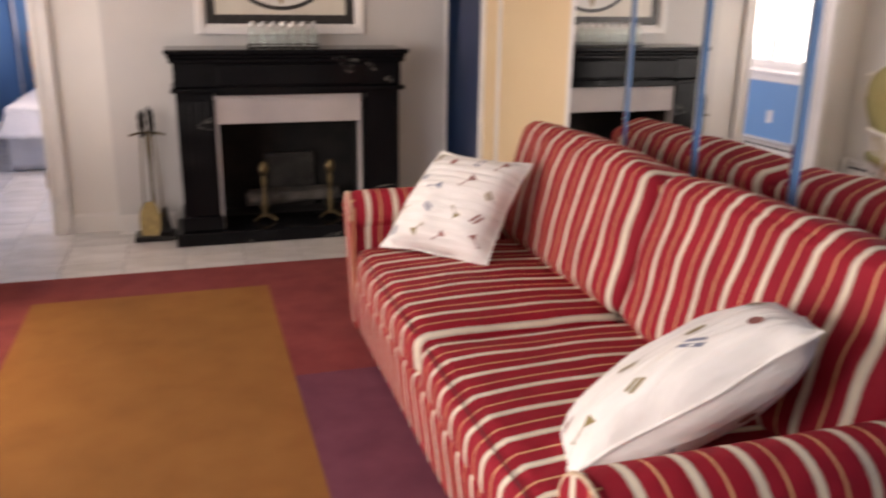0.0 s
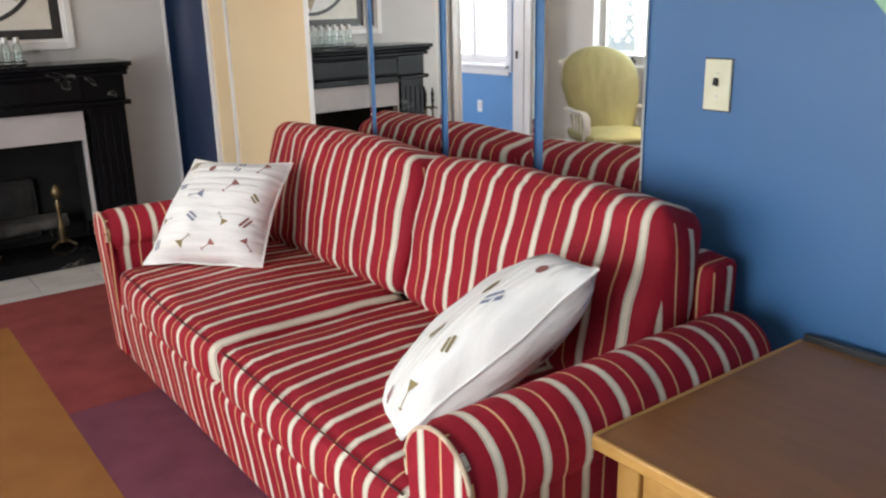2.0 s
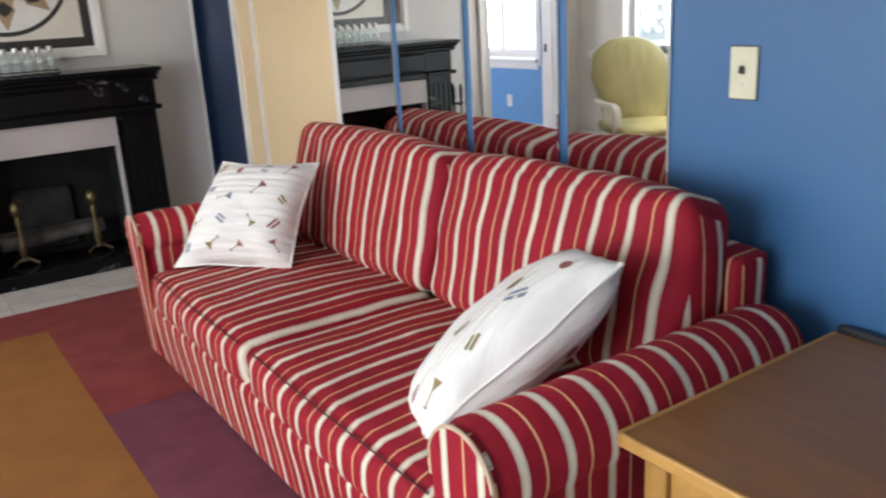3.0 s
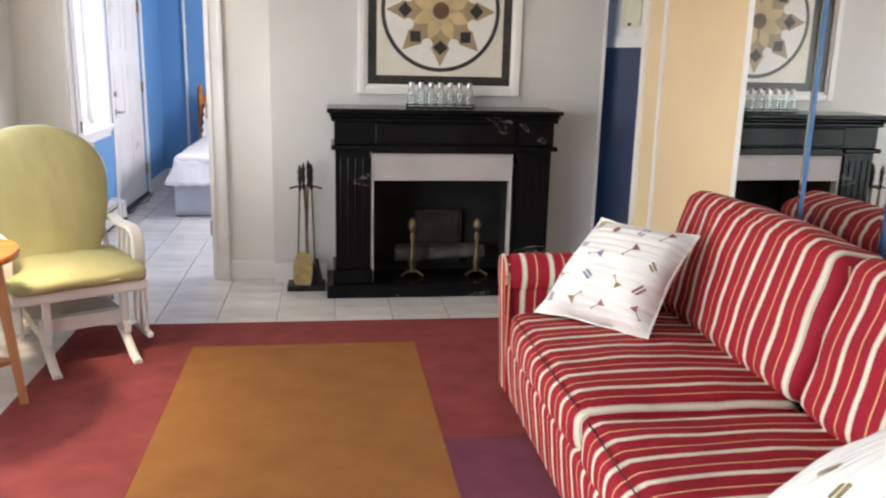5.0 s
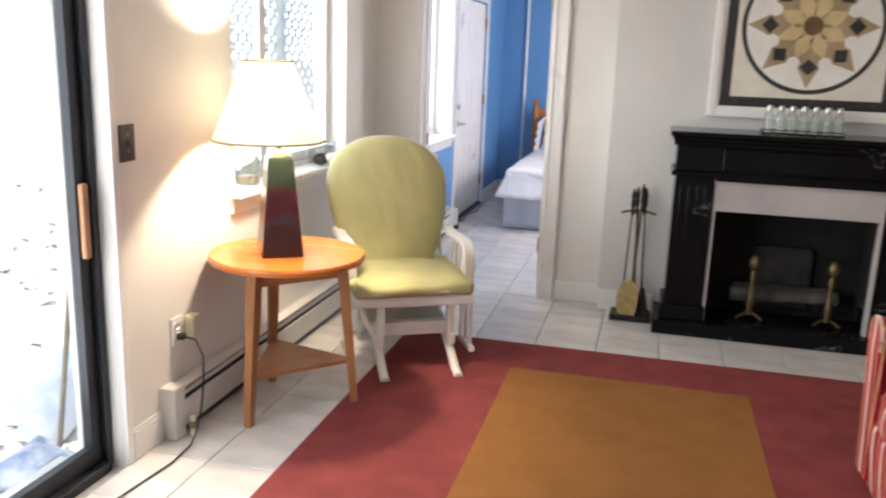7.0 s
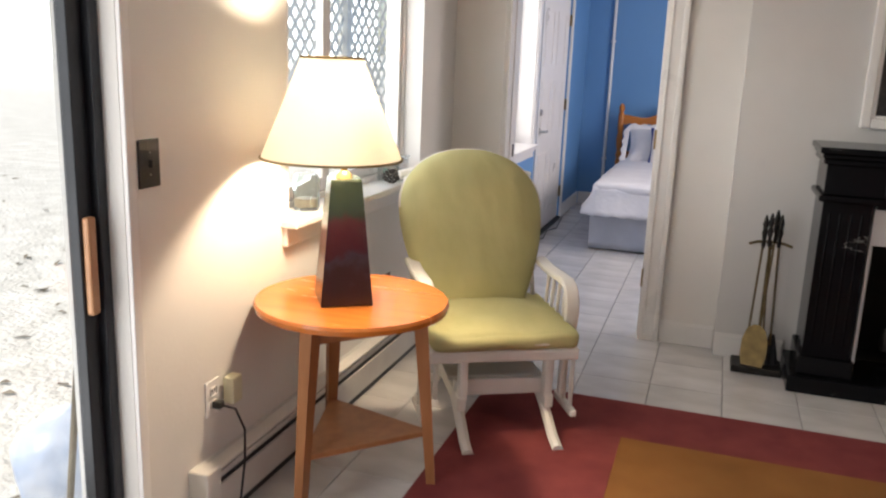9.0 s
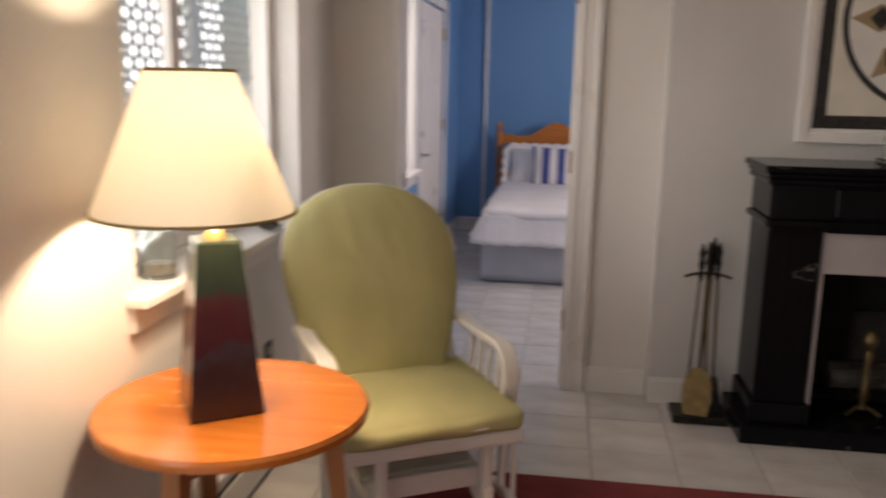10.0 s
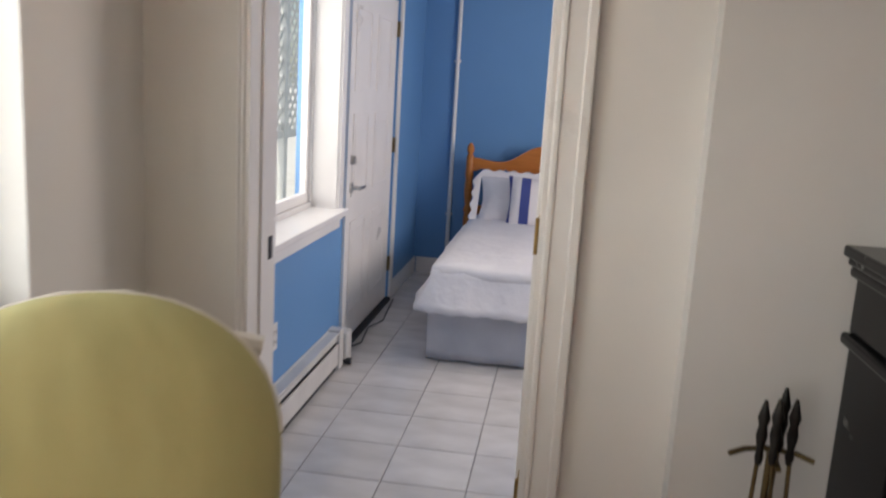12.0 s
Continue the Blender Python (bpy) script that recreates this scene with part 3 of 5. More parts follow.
window_unit("window_1", -2.535, 3.56, 4.94, 0.88, 2.12, "white wooden window with two sashes and deep sill", [4.08])
bw = window_unit("window_2", -2.53, 6.05, 7.36, 0.82, 2.12, "white bedroom window overlooking a lattice fence", [6.70], xin=-2.37)
for a, b2 in ((7.362, 7.44),):
    part("casing_side", span(B(), XB - 0.002, XB + 0.018, a, b2, 0.78, 2.2, 0.004), TRIM, bw)
part("casing_side", span(B(), XB - 0.002, XB + 0.018, 5.97, 6.048, 0.78, 2.2, 0.004), TRIM, bw)
part("casing_head", span(B(), XB - 0.002, XB + 0.018, 6.05, 7.36, 2.12, 2.2, 0.004), TRIM, bw)

def far_window(name, m, w, h, label):
    """A plain white window; its pane lies in the local xz plane."""
    t = thing(name, m, label, "window", kind="structure")
    bm = B()
    for sx in (-1, 1):
        bx(bm, (sx * (w / 2 - 0.03), 0, 0), (0.06, 0.06, h), 0.004)
        bx(bm, (0, 0, sx * (h / 2 - 0.03)), (w - 0.12, 0.06, 0.06), 0.004)
    bx(bm, (0, 0, 0), (0.05, 0.05, h - 0.12), 0.004)
    part("window_frame", bm, TRIM, t)
    p = part("pane", bx(B(), (0, 0, 0), (w - 0.11, 0.005, h - 0.11)), PANE, t)
    p.visible_shadow = False
    return t


# unseen window, assumed as the opening for the added east fill
far_window("window_3", pose(0.65, 7.7, 1.5, 0, 0, 90), 1.4, 1.2, "assumed white framed window, out of view in the bedroom side wall")

# sliding glass door to the yard
sd = thing("door_1", pose(-0.045, 0.04, 0), "black framed sliding glass door to the yard", "sliding door", kind="structure")
part("outer_frame", span(B(), XW - 0.11, XW - 0.005, 2.628, 2.66, 0.0, 2.06, 0.004), BLACKFR, sd)
part("outer_frame", span(B(), XW - 0.11, XW - 0.005, -0.25, -0.19, 0.0, 2.06, 0.004), BLACKFR, sd)
part("head", span(B(), XW - 0.11, XW - 0.005, -0.19, 2.628, 2.0, 2.06, 0.004), BLACKFR, sd)
part("track", span(B(), XW - 0.11, XW + 0.01, -0.19, 2.628, -0.02, 0.03, 0.004), BLACKFR, sd)
for n, (a, b2, x) in enumerate(((1.18, 2.625, XW - 0.045), (-0.185, 1.25, XW - 0.085))):
    bm = B()
    for p, q in ((a, a + 0.05), (b2 - 0.05, b2)):
        span(bm, x - 0.018, x + 0.018, p, q, 0.032, 1.998, 0.003)
    span(bm, x - 0.018, x + 0.018, a + 0.05, b2 - 0.05, 0.032, 0.10, 0.003)
    span(bm, x - 0.018, x + 0.018, a + 0.05, b2 - 0.05, 1.94, 1.998, 0.003)
    leaf = part("sliding_panel", bm, BLACKFR, sd)
    p = part("pane", span(B(), x - 0.003, x + 0.003, a + 0.045, b2 - 0.045, 0.095, 1.945), PANE, leaf)
    p.visible_shadow = False
    if n == 0:
        bm = span(B(), x + 0.018, x + 0.04, b2 - 0.042, b2 - 0.012, 0.80, 1.06, 0.006)
        part("handle", bm, COPPER, leaf, "copper brown pull handle")
part("threshold", span(B(), XW - 0.24, XW - 0.11, -0.25, 2.66, -0.06, -0.004, 0.004), HEATER, sd, "pale worn threshold")
part("casing_side", span(B(), XW + 0.041, XW + 0.059, 2.662, 2.698, 0.0, 2.12, 0.004), TRIM, sd, "white door casing")

# bedroom outside door, shut
bd = thing("door_2", pose(0, 0, 0), "white panelled outside door with a lever handle", "door", kind="structure")
leaf = part("door_leaf", span(B(), XB - 0.055, XB - 0.012, 7.57, 8.775, 0.03, 2.03, 0.003), TRIM, bd)
for ya, yb in ((7.70, 8.06), (8.22, 8.60)):
    for za, zb in ((0.18, 0.72), (0.86, 1.32), (1.44, 1.90)):
        bm = B()
        for q in ((ya, ya + 0.02, za, zb), (yb - 0.02, yb, za, zb)):
            span(bm, XB - 0.0125, XB - 0.006, *q, 0.002)
        span(bm, XB - 0.0125, XB - 0.006, ya + 0.02, yb - 0.02, za, za + 0.02, 0.002)
        span(bm, XB - 0.0125, XB - 0.006, ya + 0.02, yb - 0.02, zb - 0.02, zb, 0.002)
        span(bm, XB - 0.0125, XB - 0.009, ya + 0.06, yb - 0.06, za + 0.06, zb - 0.06, 0.002)
        part("panel", bm, TRIM, leaf)
hd = part("handle_rose", rod(B(), (XB - 0.012, 7.69, 0.915), (XB + 0.0, 7.69, 0.915), 0.03, seg=20), STEEL, leaf)
bm = rod(B(), (XB, 7.69, 0.915), (XB + 0.045, 7.69, 0.915), 0.011)
rod(bm, (XB + 0.042, 7.68, 0.915), (XB + 0.042, 7.80, 0.912), 0.010)
part("lever", bm, STEEL, hd, "satin steel lever")
bm = rod(B(), (XB - 0.012, 7.69, 1.07), (XB + 0.012, 7.69, 1.07), 0.028, 0.022, seg=20)
part("deadbolt", bm, STEEL, leaf)
for z in (0.27, 1.09, 1.85):
    part("hinge", span(B(), XB - 0.012, XB + 0.006, 8.77, 8.80, z - 0.05, z + 0.05, 0.002), BRASSD, bd, "dark brass hinge")
for a, b2 in ((7.50, 7.56), (8.802, 8.86)):
    part("casing_side", span(B(), XB - 0.01, XB + 0.018, a, b2, 0.0, 2.12, 0.004), TRIM, bd)
part("casing_head", span(B(), XB - 0.01, XB + 0.018, 7.56, 8.802, 2.045, 2.12, 0.004), TRIM, bd)
part("threshold", span(B(), XB - 0.10, XB + 0.02, 7.55, 8.80, 0.0, 0.025, 0.004), IRON, bd, "dark metal threshold")


# ---- things of the living room ----
def shifted(bm, o):
    bmesh.ops.translate(bm, verts=bm.verts, vec=(-o[0], -o[1], -o[2]))
    return bm


# rug of sewn carpet fields
rug = thing("rug", pose(-0.5, 2.6, 0), "red, plum and ochre carpet rug on white tiles", "rug")
O = (-0.5, 2.6, 0)
part("red_field", shifted(span(B(), -1.87, 1.0, 4.14, 4.515, 0.001, 0.013, 0.0008), O), RUGRED, rug)
part("red_field", shifted(span(B(), -0.088, 1.0, 3.02, 4.1395, 0.001, 0.013, 0.0008), O), RUGRED, rug)
part("red_field", shifted(span(B(), -1.87, -1.2205, 2.35, 4.1395, 0.001, 0.013, 0.0008), O), RUGRED, rug)
part("plum_field", shifted(span(B(), -1.87, -1.2205, 0.7, 2.3485, 0.001, 0.013, 0.0008), O), RUGPUR, rug, "plum carpet field")
part("plum_field", shifted(span(B(), -0.088, 1.0, 0.7, 3.0185, 0.001, 0.013, 0.0008), O), RUGPUR, rug, "plum carpet field")
part("ochre_field", shifted(span(B(), -1.22, -0.0885, 0.7, 4.1395, 0.001, 0.0134, 0.0008), O), RUGOR, rug, "ochre carpet field")

# sofa
O = (0.75, 2.2, 0)
sofa = thing("sofa", pose(*O), "red and cream striped fabric sofa with rolled arms", "sofa")


def undercut(bm):
    """Draws the lower front of the upholstery back towards the floor."""
    for v in bm.verts:
        if v.co.x < 0.5 and v.co.z < 0.26:
            v.co.x += 0.17 * (0.26 - v.co.z) ** 1.25
    return bm


part("base", shifted(undercut(softbox(B(), (0.72, 2.235, 0.165), (1.01, 2.34, 0.29), 0.03, 0.0, 12, wrinkle=0.006)), O), FABY, sofa, smooth=True)
for ya, yb, sd_ in ((1.215, 2.268, 0.0), (2.302, 3.29, 5.0)):
    c = part("seat_cushion", shifted(softbox(B(), (0.595, (ya + yb) / 2, 0.365), (0.76, yb - ya, 0.172), 0.055, 0.022, 16, wrinkle=0.006, seed=sd_), O), FABY, sofa, smooth=True)
    bm = B()
    for z in (0.439, 0.294):
        tube(bm, [(0.229, ya + 0.04, z), (0.2245, ya + 0.2, z + 0.003), (0.2215, (ya + yb) / 2, z + 0.004), (0.2245, yb - 0.2, z + 0.003), (0.229, yb - 0.04, z)], 0.0024)
    part("piping", shifted(bm, O), DARKPIPE, c, "dark piping along the cushion edge", smooth=True)
for ya, yb, sd_ in ((1.213, 2.244, 2.0), (2.290, 3.40, 7.0)):
    lean = Matrix.Translation((0.985, (ya + yb) / 2, 0.43)) @ pose(0, 0, 0, 0, 14, 0)
    bkc = part("back_cushion", shifted(softbox(B(), (0, 0, 0.255), (0.225, yb - ya, 0.52), 0.06, 0.024, 18, lean, 0.012, sd_), O), FABY, sofa, smooth=True)
bm = softbox(B(), (1.205, 2.28, 0.44), (0.16, 2.24, 0.70), 0.045, 0.0, 10, wrinkle=0.006)
part("back_frame", shifted(bm, O), FABY, sofa, smooth=True)
for yc, w, sg in ((1.095, 0.22, -1), (3.375, 0.17, 1)):
    r = w / 2
    zc = 0.675 - r
    bm = lathe(B(), [(r * 0.9, 0.0), (r, 0.02), (r, 0.92), (r * 0.93, 0.955), (r * 0.7, 0.97)], 28, Matrix.Translation((0.225, yc, zc)) @ pose(0, 0, 0, 0, 90, 0))
    arm = part("arm", shifted(bm, O), FABX, sofa, smooth=True)
    bm = softbox(B(), (0.71, yc + sg * 0.008, 0.30), (0.965, w - 0.035, 0.52), 0.02, 0.0, 8, wrinkle=0.005)
    part("arm_side", shifted(undercut(bm), O), FABX, sofa, smooth=True)
    bm = B()
    pts = [(r * 0.93 * math.cos(a), zc + r * 0.93 * math.sin(a)) for a in np.linspace(-0.35, math.pi + 0.35, 24)]
    pts += [(-(w / 2 - 0.02), 0.06), (w / 2 - 0.02, 0.06)]
    vs = [bm.verts.new((0.222, yc + p, q)) for p, q in pts]
    vb = [bm.verts.new((0.200, yc + p * 0.97, zc + (q - zc) * 0.985)) for p, q in pts]
    bm.faces.new(vb)
    for i in range(len(pts)):
        bm.faces.new((vs[i], vs[(i + 1) % len(pts)], vb[(i + 1) % len(pts)], vb[i]))
    part("arm_front", shifted(undercut(bm), O), FABY, arm)
    tube(bm := B(), [(0.205, yc + p * 1.02, q) for p, q in pts[:24]], 0.0055)
    part("piping", shifted(bm, O), PIPING, arm, "worn cream piping", smooth=True)


def motif(bm, kind, u, v, s, ang, surf):
    """One printed mark that follows the pillow's swelling."""
    ca, sa = math.cos(ang), math.sin(ang)

    def at(p, q):
        return bm.verts.new(surf(u + s * (ca * p - sa * q), v + s * (sa * p + ca * q)))
    if kind == 0:
        bm.faces.new((at(-0.6, 0.9), at(0, 0.1), at(0.6, 0.9)))
        bm.faces.new((at(-0.06, 0.15), at(-0.06, -0.8), at(0.06, -0.8), at(0.06, 0.15)))
        bm.faces.new((at(-0.35, -0.8), at(0, -0.95), at(0.35, -0.8)))
    elif kind == 1:
        bm.faces.new([at(0.55 * math.cos(a), 0.6 * math.sin(a)) for a in np.linspace(0, 2 * math.pi, 12, endpoint=False)])
    else:
        bm.faces.new((at(-0.45, -0.7), at(-0.1, -0.8), at(0.0, 0.7), at(-0.3, 0.75)))
        bm.faces.new((at(0.1, -0.7), at(0.4, -0.6), at(0.5, 0.6), at(0.2, 0.75)))


def throw_pillow(c, u, v, w, h, t, seed, label, skew=0.0, ear=0.03, narrow=0.0, blunt=0.0):
    u = Vector(u).normalized()
    n = u.cross(Vector(v)).normalized()
    v = n.cross(u)
    m = Matrix((u, v, n)).transposed().to_4x4()
    m.translation = c
    p = thing("throw_pillow", m, label, "pillow", "pillows on the sofa")
    part("cover", pillow_mesh(B(), w, h, t, seed=seed, ears=ear), PILLOW, p, smooth=True)
    bm = B()
    ring = []
    for a, b2 in (((-1, -1), (1, -1)), ((1, -1), (1, 1)), ((1, 1), (-1, 1)), ((-1, 1), (-1, -1))):
        for k in range(10):
            x, y = a[0] + (b2[0] - a[0]) * k / 10, a[1] + (b2[1] - a[1]) * k / 10
            ring.append((x * w / 2 * (1 - 0.06 * (1 - y * y) * abs(x) ** 3 + ear * abs(x * y)), y * h / 2 * (1 - 0.06 * (1 - x * x) * abs(y) ** 3 + ear * abs(x * y)), 0.012 * noise.noise(Vector((x * 2 + seed, y * 2, seed)))))
    tube(bm, ring + [ring[0]], 0.0045, 6)
    part("piping", bm, PILLOW, p, smooth=True)
    rnd = random.Random(int(seed * 10) + 3)
    for sg in (1, -1):
        def surf(a, b2):
            k = max(0.0, (1 - abs(a) ** 2.6) * (1 - abs(b2) ** 2.6))
            z = t / 2 * k ** 0.55 * (1 if sg > 0 else 0.9)
            return (a * w / 2 * (1 - 0.06 * (1 - b2 * b2) * abs(a) ** 3 + ear * abs(a * b2)), b2 * h / 2 * (1 - 0.06 * (1 - a * a) * abs(b2) ** 3 + ear * abs(a * b2)), sg * (z + 0.0022) + 0.012 * noise.noise(Vector((a * 2 + seed, b2 * 2, seed))))
        for gx in range(4):
            for gy in range(4):
                cu, cv = -0.72 + 0.48 * gx + rnd.uniform(-0.1, 0.1), -0.72 + 0.48 * gy + rnd.uniform(-0.1, 0.1)
                kind = rnd.choice((0, 0, 1, 2, 2))
                mk = B()
                motif(mk, kind, cu, cv, rnd.uniform(0.10, 0.155), rnd.uniform(0, 6.28), surf)
                part("print", mk, rnd.choice((PATTERN_RED, PATTERN_OLIVE, PATTERN_GREY)), p)
    for o in p.children:
        for q in o.data.vertices:
            a, b2 = q.co.x / (w / 2), q.co.y / (h / 2)
            k = max(0.0, 1 - a * a) * max(0.0, 1 - b2 * b2)
            q.co.z += 0.010 * k * noise.noise(Vector((a * 2.5 + seed, b2 * 2.5, 3.0))) + 0.012 * noise.noise(Vector((a * 1.3, b2 * 1.3 + seed, 1.0)))
            q.co.x *= 1 - narrow * b2
            q.co.y *= 1 + blunt * a
            q.co.x += skew * q.co.y
            q.co.y += 0.010 * noise.noise(Vector((a * 2.2 + seed, b2, 5.0)))
    return p


throw_pillow((0.605, 3.075, 0.655), (0.30, -0.355, 0.0), (0.245, 0.068, 0.359), 0.46, 0.445, 0.26, 1.3, "white cotton throw pillow with cocktail prints, upright against the sofa arm", 0.22, 0.02, 0.09)
throw_pillow((0.63, 1.46, 0.605), (0.52, -0.15, 0.38), (0.50, 0.80, -0.25), 0.68, 0.44, 0.25, 4.7, "white cotton throw pillow with cocktail prints, slumped against the sofa arm", 0.0, -0.12, 0.0, 0.2)

# mirrors on the blue wall
edges = (1.557, 2.001, 2.527, 3.043, 3.575)
for k, (a, b2) in enumerate(zip(edges, edges[1:])):
    lo, hi = a + (0.0 if k == 0 else 0.028), b2 - (0.012 if k == 3 else 0.028)
    t = thing("wall_mirror", pose(XE - 0.008, (lo + hi) / 2, 0.55, 0, 0, (1.3, 1.1, 0.8, 1.8)[k]), "tall frameless mirror strip on the deep blue wall", "mirror", "mirror strips behind the sofa")
    hw = (hi - lo) / 2
    part("mirror_glass", bx(B(), (-0.005, 0, 0.85), (0.008, 2 * hw - 0.0075, 1.68)), MIRROR, t)
    bm = B()
    for s in (-1, 1):
        vs = [bm.verts.new(p) for p in ((-0.009, s * (hw - 0.004), 0.0), (-0.009, s * (hw - 0.004), 1.70), (-0.003, s * hw, 1.70), (-0.003, s * hw, 0.0), (-0.0005, s * hw, 0.0), (-0.0005, s * hw, 1.70))]
        bm.faces.new(vs[:4])
        bm.faces.new((vs[3], vs[2], vs[5], vs[4]))
    part("bevelled_edge", bm, MIRROR, t)

# light switch by the mirrors
sw = thing("light_switch", pose(XE, 1.315, 1.22), "ivory toggle switch plate on the blue wall", "light switch")
part("plate", bx(B(), (-0.004, 0, 0), (0.008, 0.082, 0.136), 0.003), IVORY, sw)
part("toggle", bx(B(), (-0.014, 0, 0.004), (0.02, 0.009, 0.02), 0.002, pose(0, 0, 0, 0, 18, 0)), BLACKPL, sw, "dark toggle")
for z in (-0.03, 0.03):
    part("screw", rod(B(), (-0.0075, 0, z), (-0.0095, 0, z), 0.0035), STEEL, sw)
# thin black sheet that paints the plate's shadow onto the wall
part("shadow_gasket", bx(B(), (-0.0005, 0, 0), (0.001, 0.088, 0.142)), BLACKPL, sw, "dark rim drawn for the shadow round the plate")

# picture hung on its corner
dp = thing("picture", pose(XE, 0.693, 1.50) @ pose(0, 0, 0, 90, 0, -90) @ pose(0, 0, 0, 0, 0, 45), "square picture hung on its corner in a pale green frame", "picture")
GREENF = noisy("pale_green_paint", (0.25, 0.48, 0.30), (0.32, 0.56, 0.36), 6, 0.4)
bm = B()
for sx in (-1, 1):
    bx(bm, (sx * 0.19, 0, 0.01), (0.03, 0.41, 0.02), 0.004)
    bx(bm, (0, sx * 0.19, 0.01), (0.35, 0.03, 0.02), 0.004)
part("frame", bm, GREENF, dp, "pale green frame")
part("sheet", bx(B(), (0, 0, 0.005), (0.35, 0.35, 0.006)), LOG, dp, "dark mottled brown picture")

# end table
O = (0.905, 0.527, 0)
et = thing("end_table", pose(*O), "square honey oak end table beside the sofa", "end table")
part("tabletop", bx(B(), (0, 0, 0.5865), (0.77, 0.90, 0.028), 0.006), OAKTOP, et, "brown polished oak top")
bm = B()
bx(bm, (-0.3885, 0, 0.5865), (0.012, 0.905, 0.030), 0.005)
bx(bm, (0, 0.4525, 0.5865), (0.77, 0.012, 0.030), 0.005)
part("edge_band", bm, OAKEDGE, et)
for x in (-0.325, 0.325):
    for y in (-0.39, 0.39):
        part("leg", bx(B(), (x, y, 0.286), (0.055, 0.055, 0.572), 0.005), OAKEDGE, et)
for x in (-0.33, 0.33):
    part("apron", bx(B(), (x, 0, 0.522), (0.02, 0.72, 0.10), 0.003), OAKEDGE, et)
for y in (-0.395, 0.395):
    part("apron", bx(B(), (0, y, 0.522), (0.59, 0.02, 0.10), 0.003), OAKEDGE, et)
part("back_strip", bx(B(), (0.392, 0, 0.602), (0.02, 0.90, 0.03), 0.003), BLACKPL, et, "black strip along the back edge")
part("knob", rod(B(), (-0.34, 0, 0.522), (-0.367, 0, 0.522), 0.010, 0.016, 16), BRASSD, et)

# fireplace
O = (0.18, YC, 0)
fp = thing("fireplace", pose(*O), "black polished marble fireplace surround with a mantel shelf", "fireplace")
def fpart(n, bm, m, par=None, label="", smooth=False):
    return part(n, shifted(bm, O), m, par or fp, label, smooth)


bm = span(B(), -0.537, 0.893, 4.975, YC - 0.002, 1.135, 1.163, 0.006)
sh = fpart("mantel_shelf", bm, MARBLE)
bm = span(B(), -0.524, 0.88, 4.99, YC - 0.002, 1.113, 1.134, 0.008)
span(bm, -0.515, 0.875, 5.01, YC - 0.002, 1.085, 1.112, 0.008)
fpart("mantel_moulding", bm, MARBLE)
bm = span(B(), -0.495, 0.855, 5.04, YC - 0.002, 0.945, 1.084, 0.004)
fpart("frieze", bm, MARBLE)
bm = span(B(), -0.25, 0.61, 5.024, 5.041, 0.955, 1.075, 0.008)
fpart("frieze_panel", bm, MARBLE)
for xa, xb in ((-0.515, -0.25), (0.61, 0.875)):
    bm = span(B(), xa, xb, 5.005, YC - 0.002, 0.915, 0.944, 0.008)
    fpart("capital", bm, MARBLE)
    pl = fpart("pilaster", span(B(), xa + 0.025, xb - 0.03, 5.045, YC - 0.002, 0.17, 0.914, 0.004), MARBLE)
    for k in range(4):
        x = xa + 0.06 + k * 0.045
        fpart("flute", rod(B(), (x, 5.0555, 0.24), (x, 5.0555, 0.86), 0.0125, seg=10), MARBLE, pl)
    fpart("plinth", span(B(), xa + 0.008, xb - 0.012, 5.025, YC - 0.002, 0.082, 0.169, 0.006), MARBLE)
fpart("inner_rail", span(B(), -0.275, 0.635, 5.03, 5.12, 0.895, 0.944, 0.008), MARBLE)
fpart("hearth_slab", span(B(), -0.545, 0.905, 4.98, YC - 0.002, 0.0, 0.081, 0.006), MARBLE)
fpart("lintel", span(B(), -0.272, 0.607, 5.06, 5.10, 0.725, 0.894, 0.003), LINTEL, label="grey-white painted lintel over the fire opening")
for xa in (-0.272, 0.591):
    fpart("opening_trim", span(B(), xa, xa + 0.016, 5.062, 5.12, 0.082, 0.724, 0.002), LINTEL, label="pale metal strip beside the opening")
for x in (-0.285, 0.645):
    fpart("opening_side", span(B(), x - 0.012, x + 0.006, 5.10, YC + 0.1, 0.082, 0.9), SOOT)
fpart("damper", span(B(), -0.28, 0.64, 5.101, YC + 0.1, 0.80, 0.83), SOOT)


def andiron(x, y):
    t = thing("andiron", pose(x, y, 0.082), "brass andiron with a ball finial in the fire opening", "andiron", "andirons")
    prof = [(0.02, 0.03), (0.016, 0.06), (0.026, 0.09), (0.016, 0.13), (0.011, 0.22), (0.018, 0.26), (0.011, 0.29), (0.026, 0.315), (0.032, 0.34), (0.022, 0.37), (0.006, 0.385)]
    part("post", lathe(B(), prof, 16), BRASSD, t, smooth=True)
    part("foot", tube(B(), [(-0.07, -0.02, 0.006), (-0.035, -0.005, 0.03), (0, 0, 0.045), (0.035, -0.005, 0.03), (0.07, -0.02, 0.006)], 0.009), BRASSD, t, smooth=True)
    part("log_bar", tube(B(), [(0, 0.0, 0.05), (0, 0.15, 0.05), (0, 0.30, 0.05), (0, 0.305, 0.0)], 0.008), IRON, t)
    return t


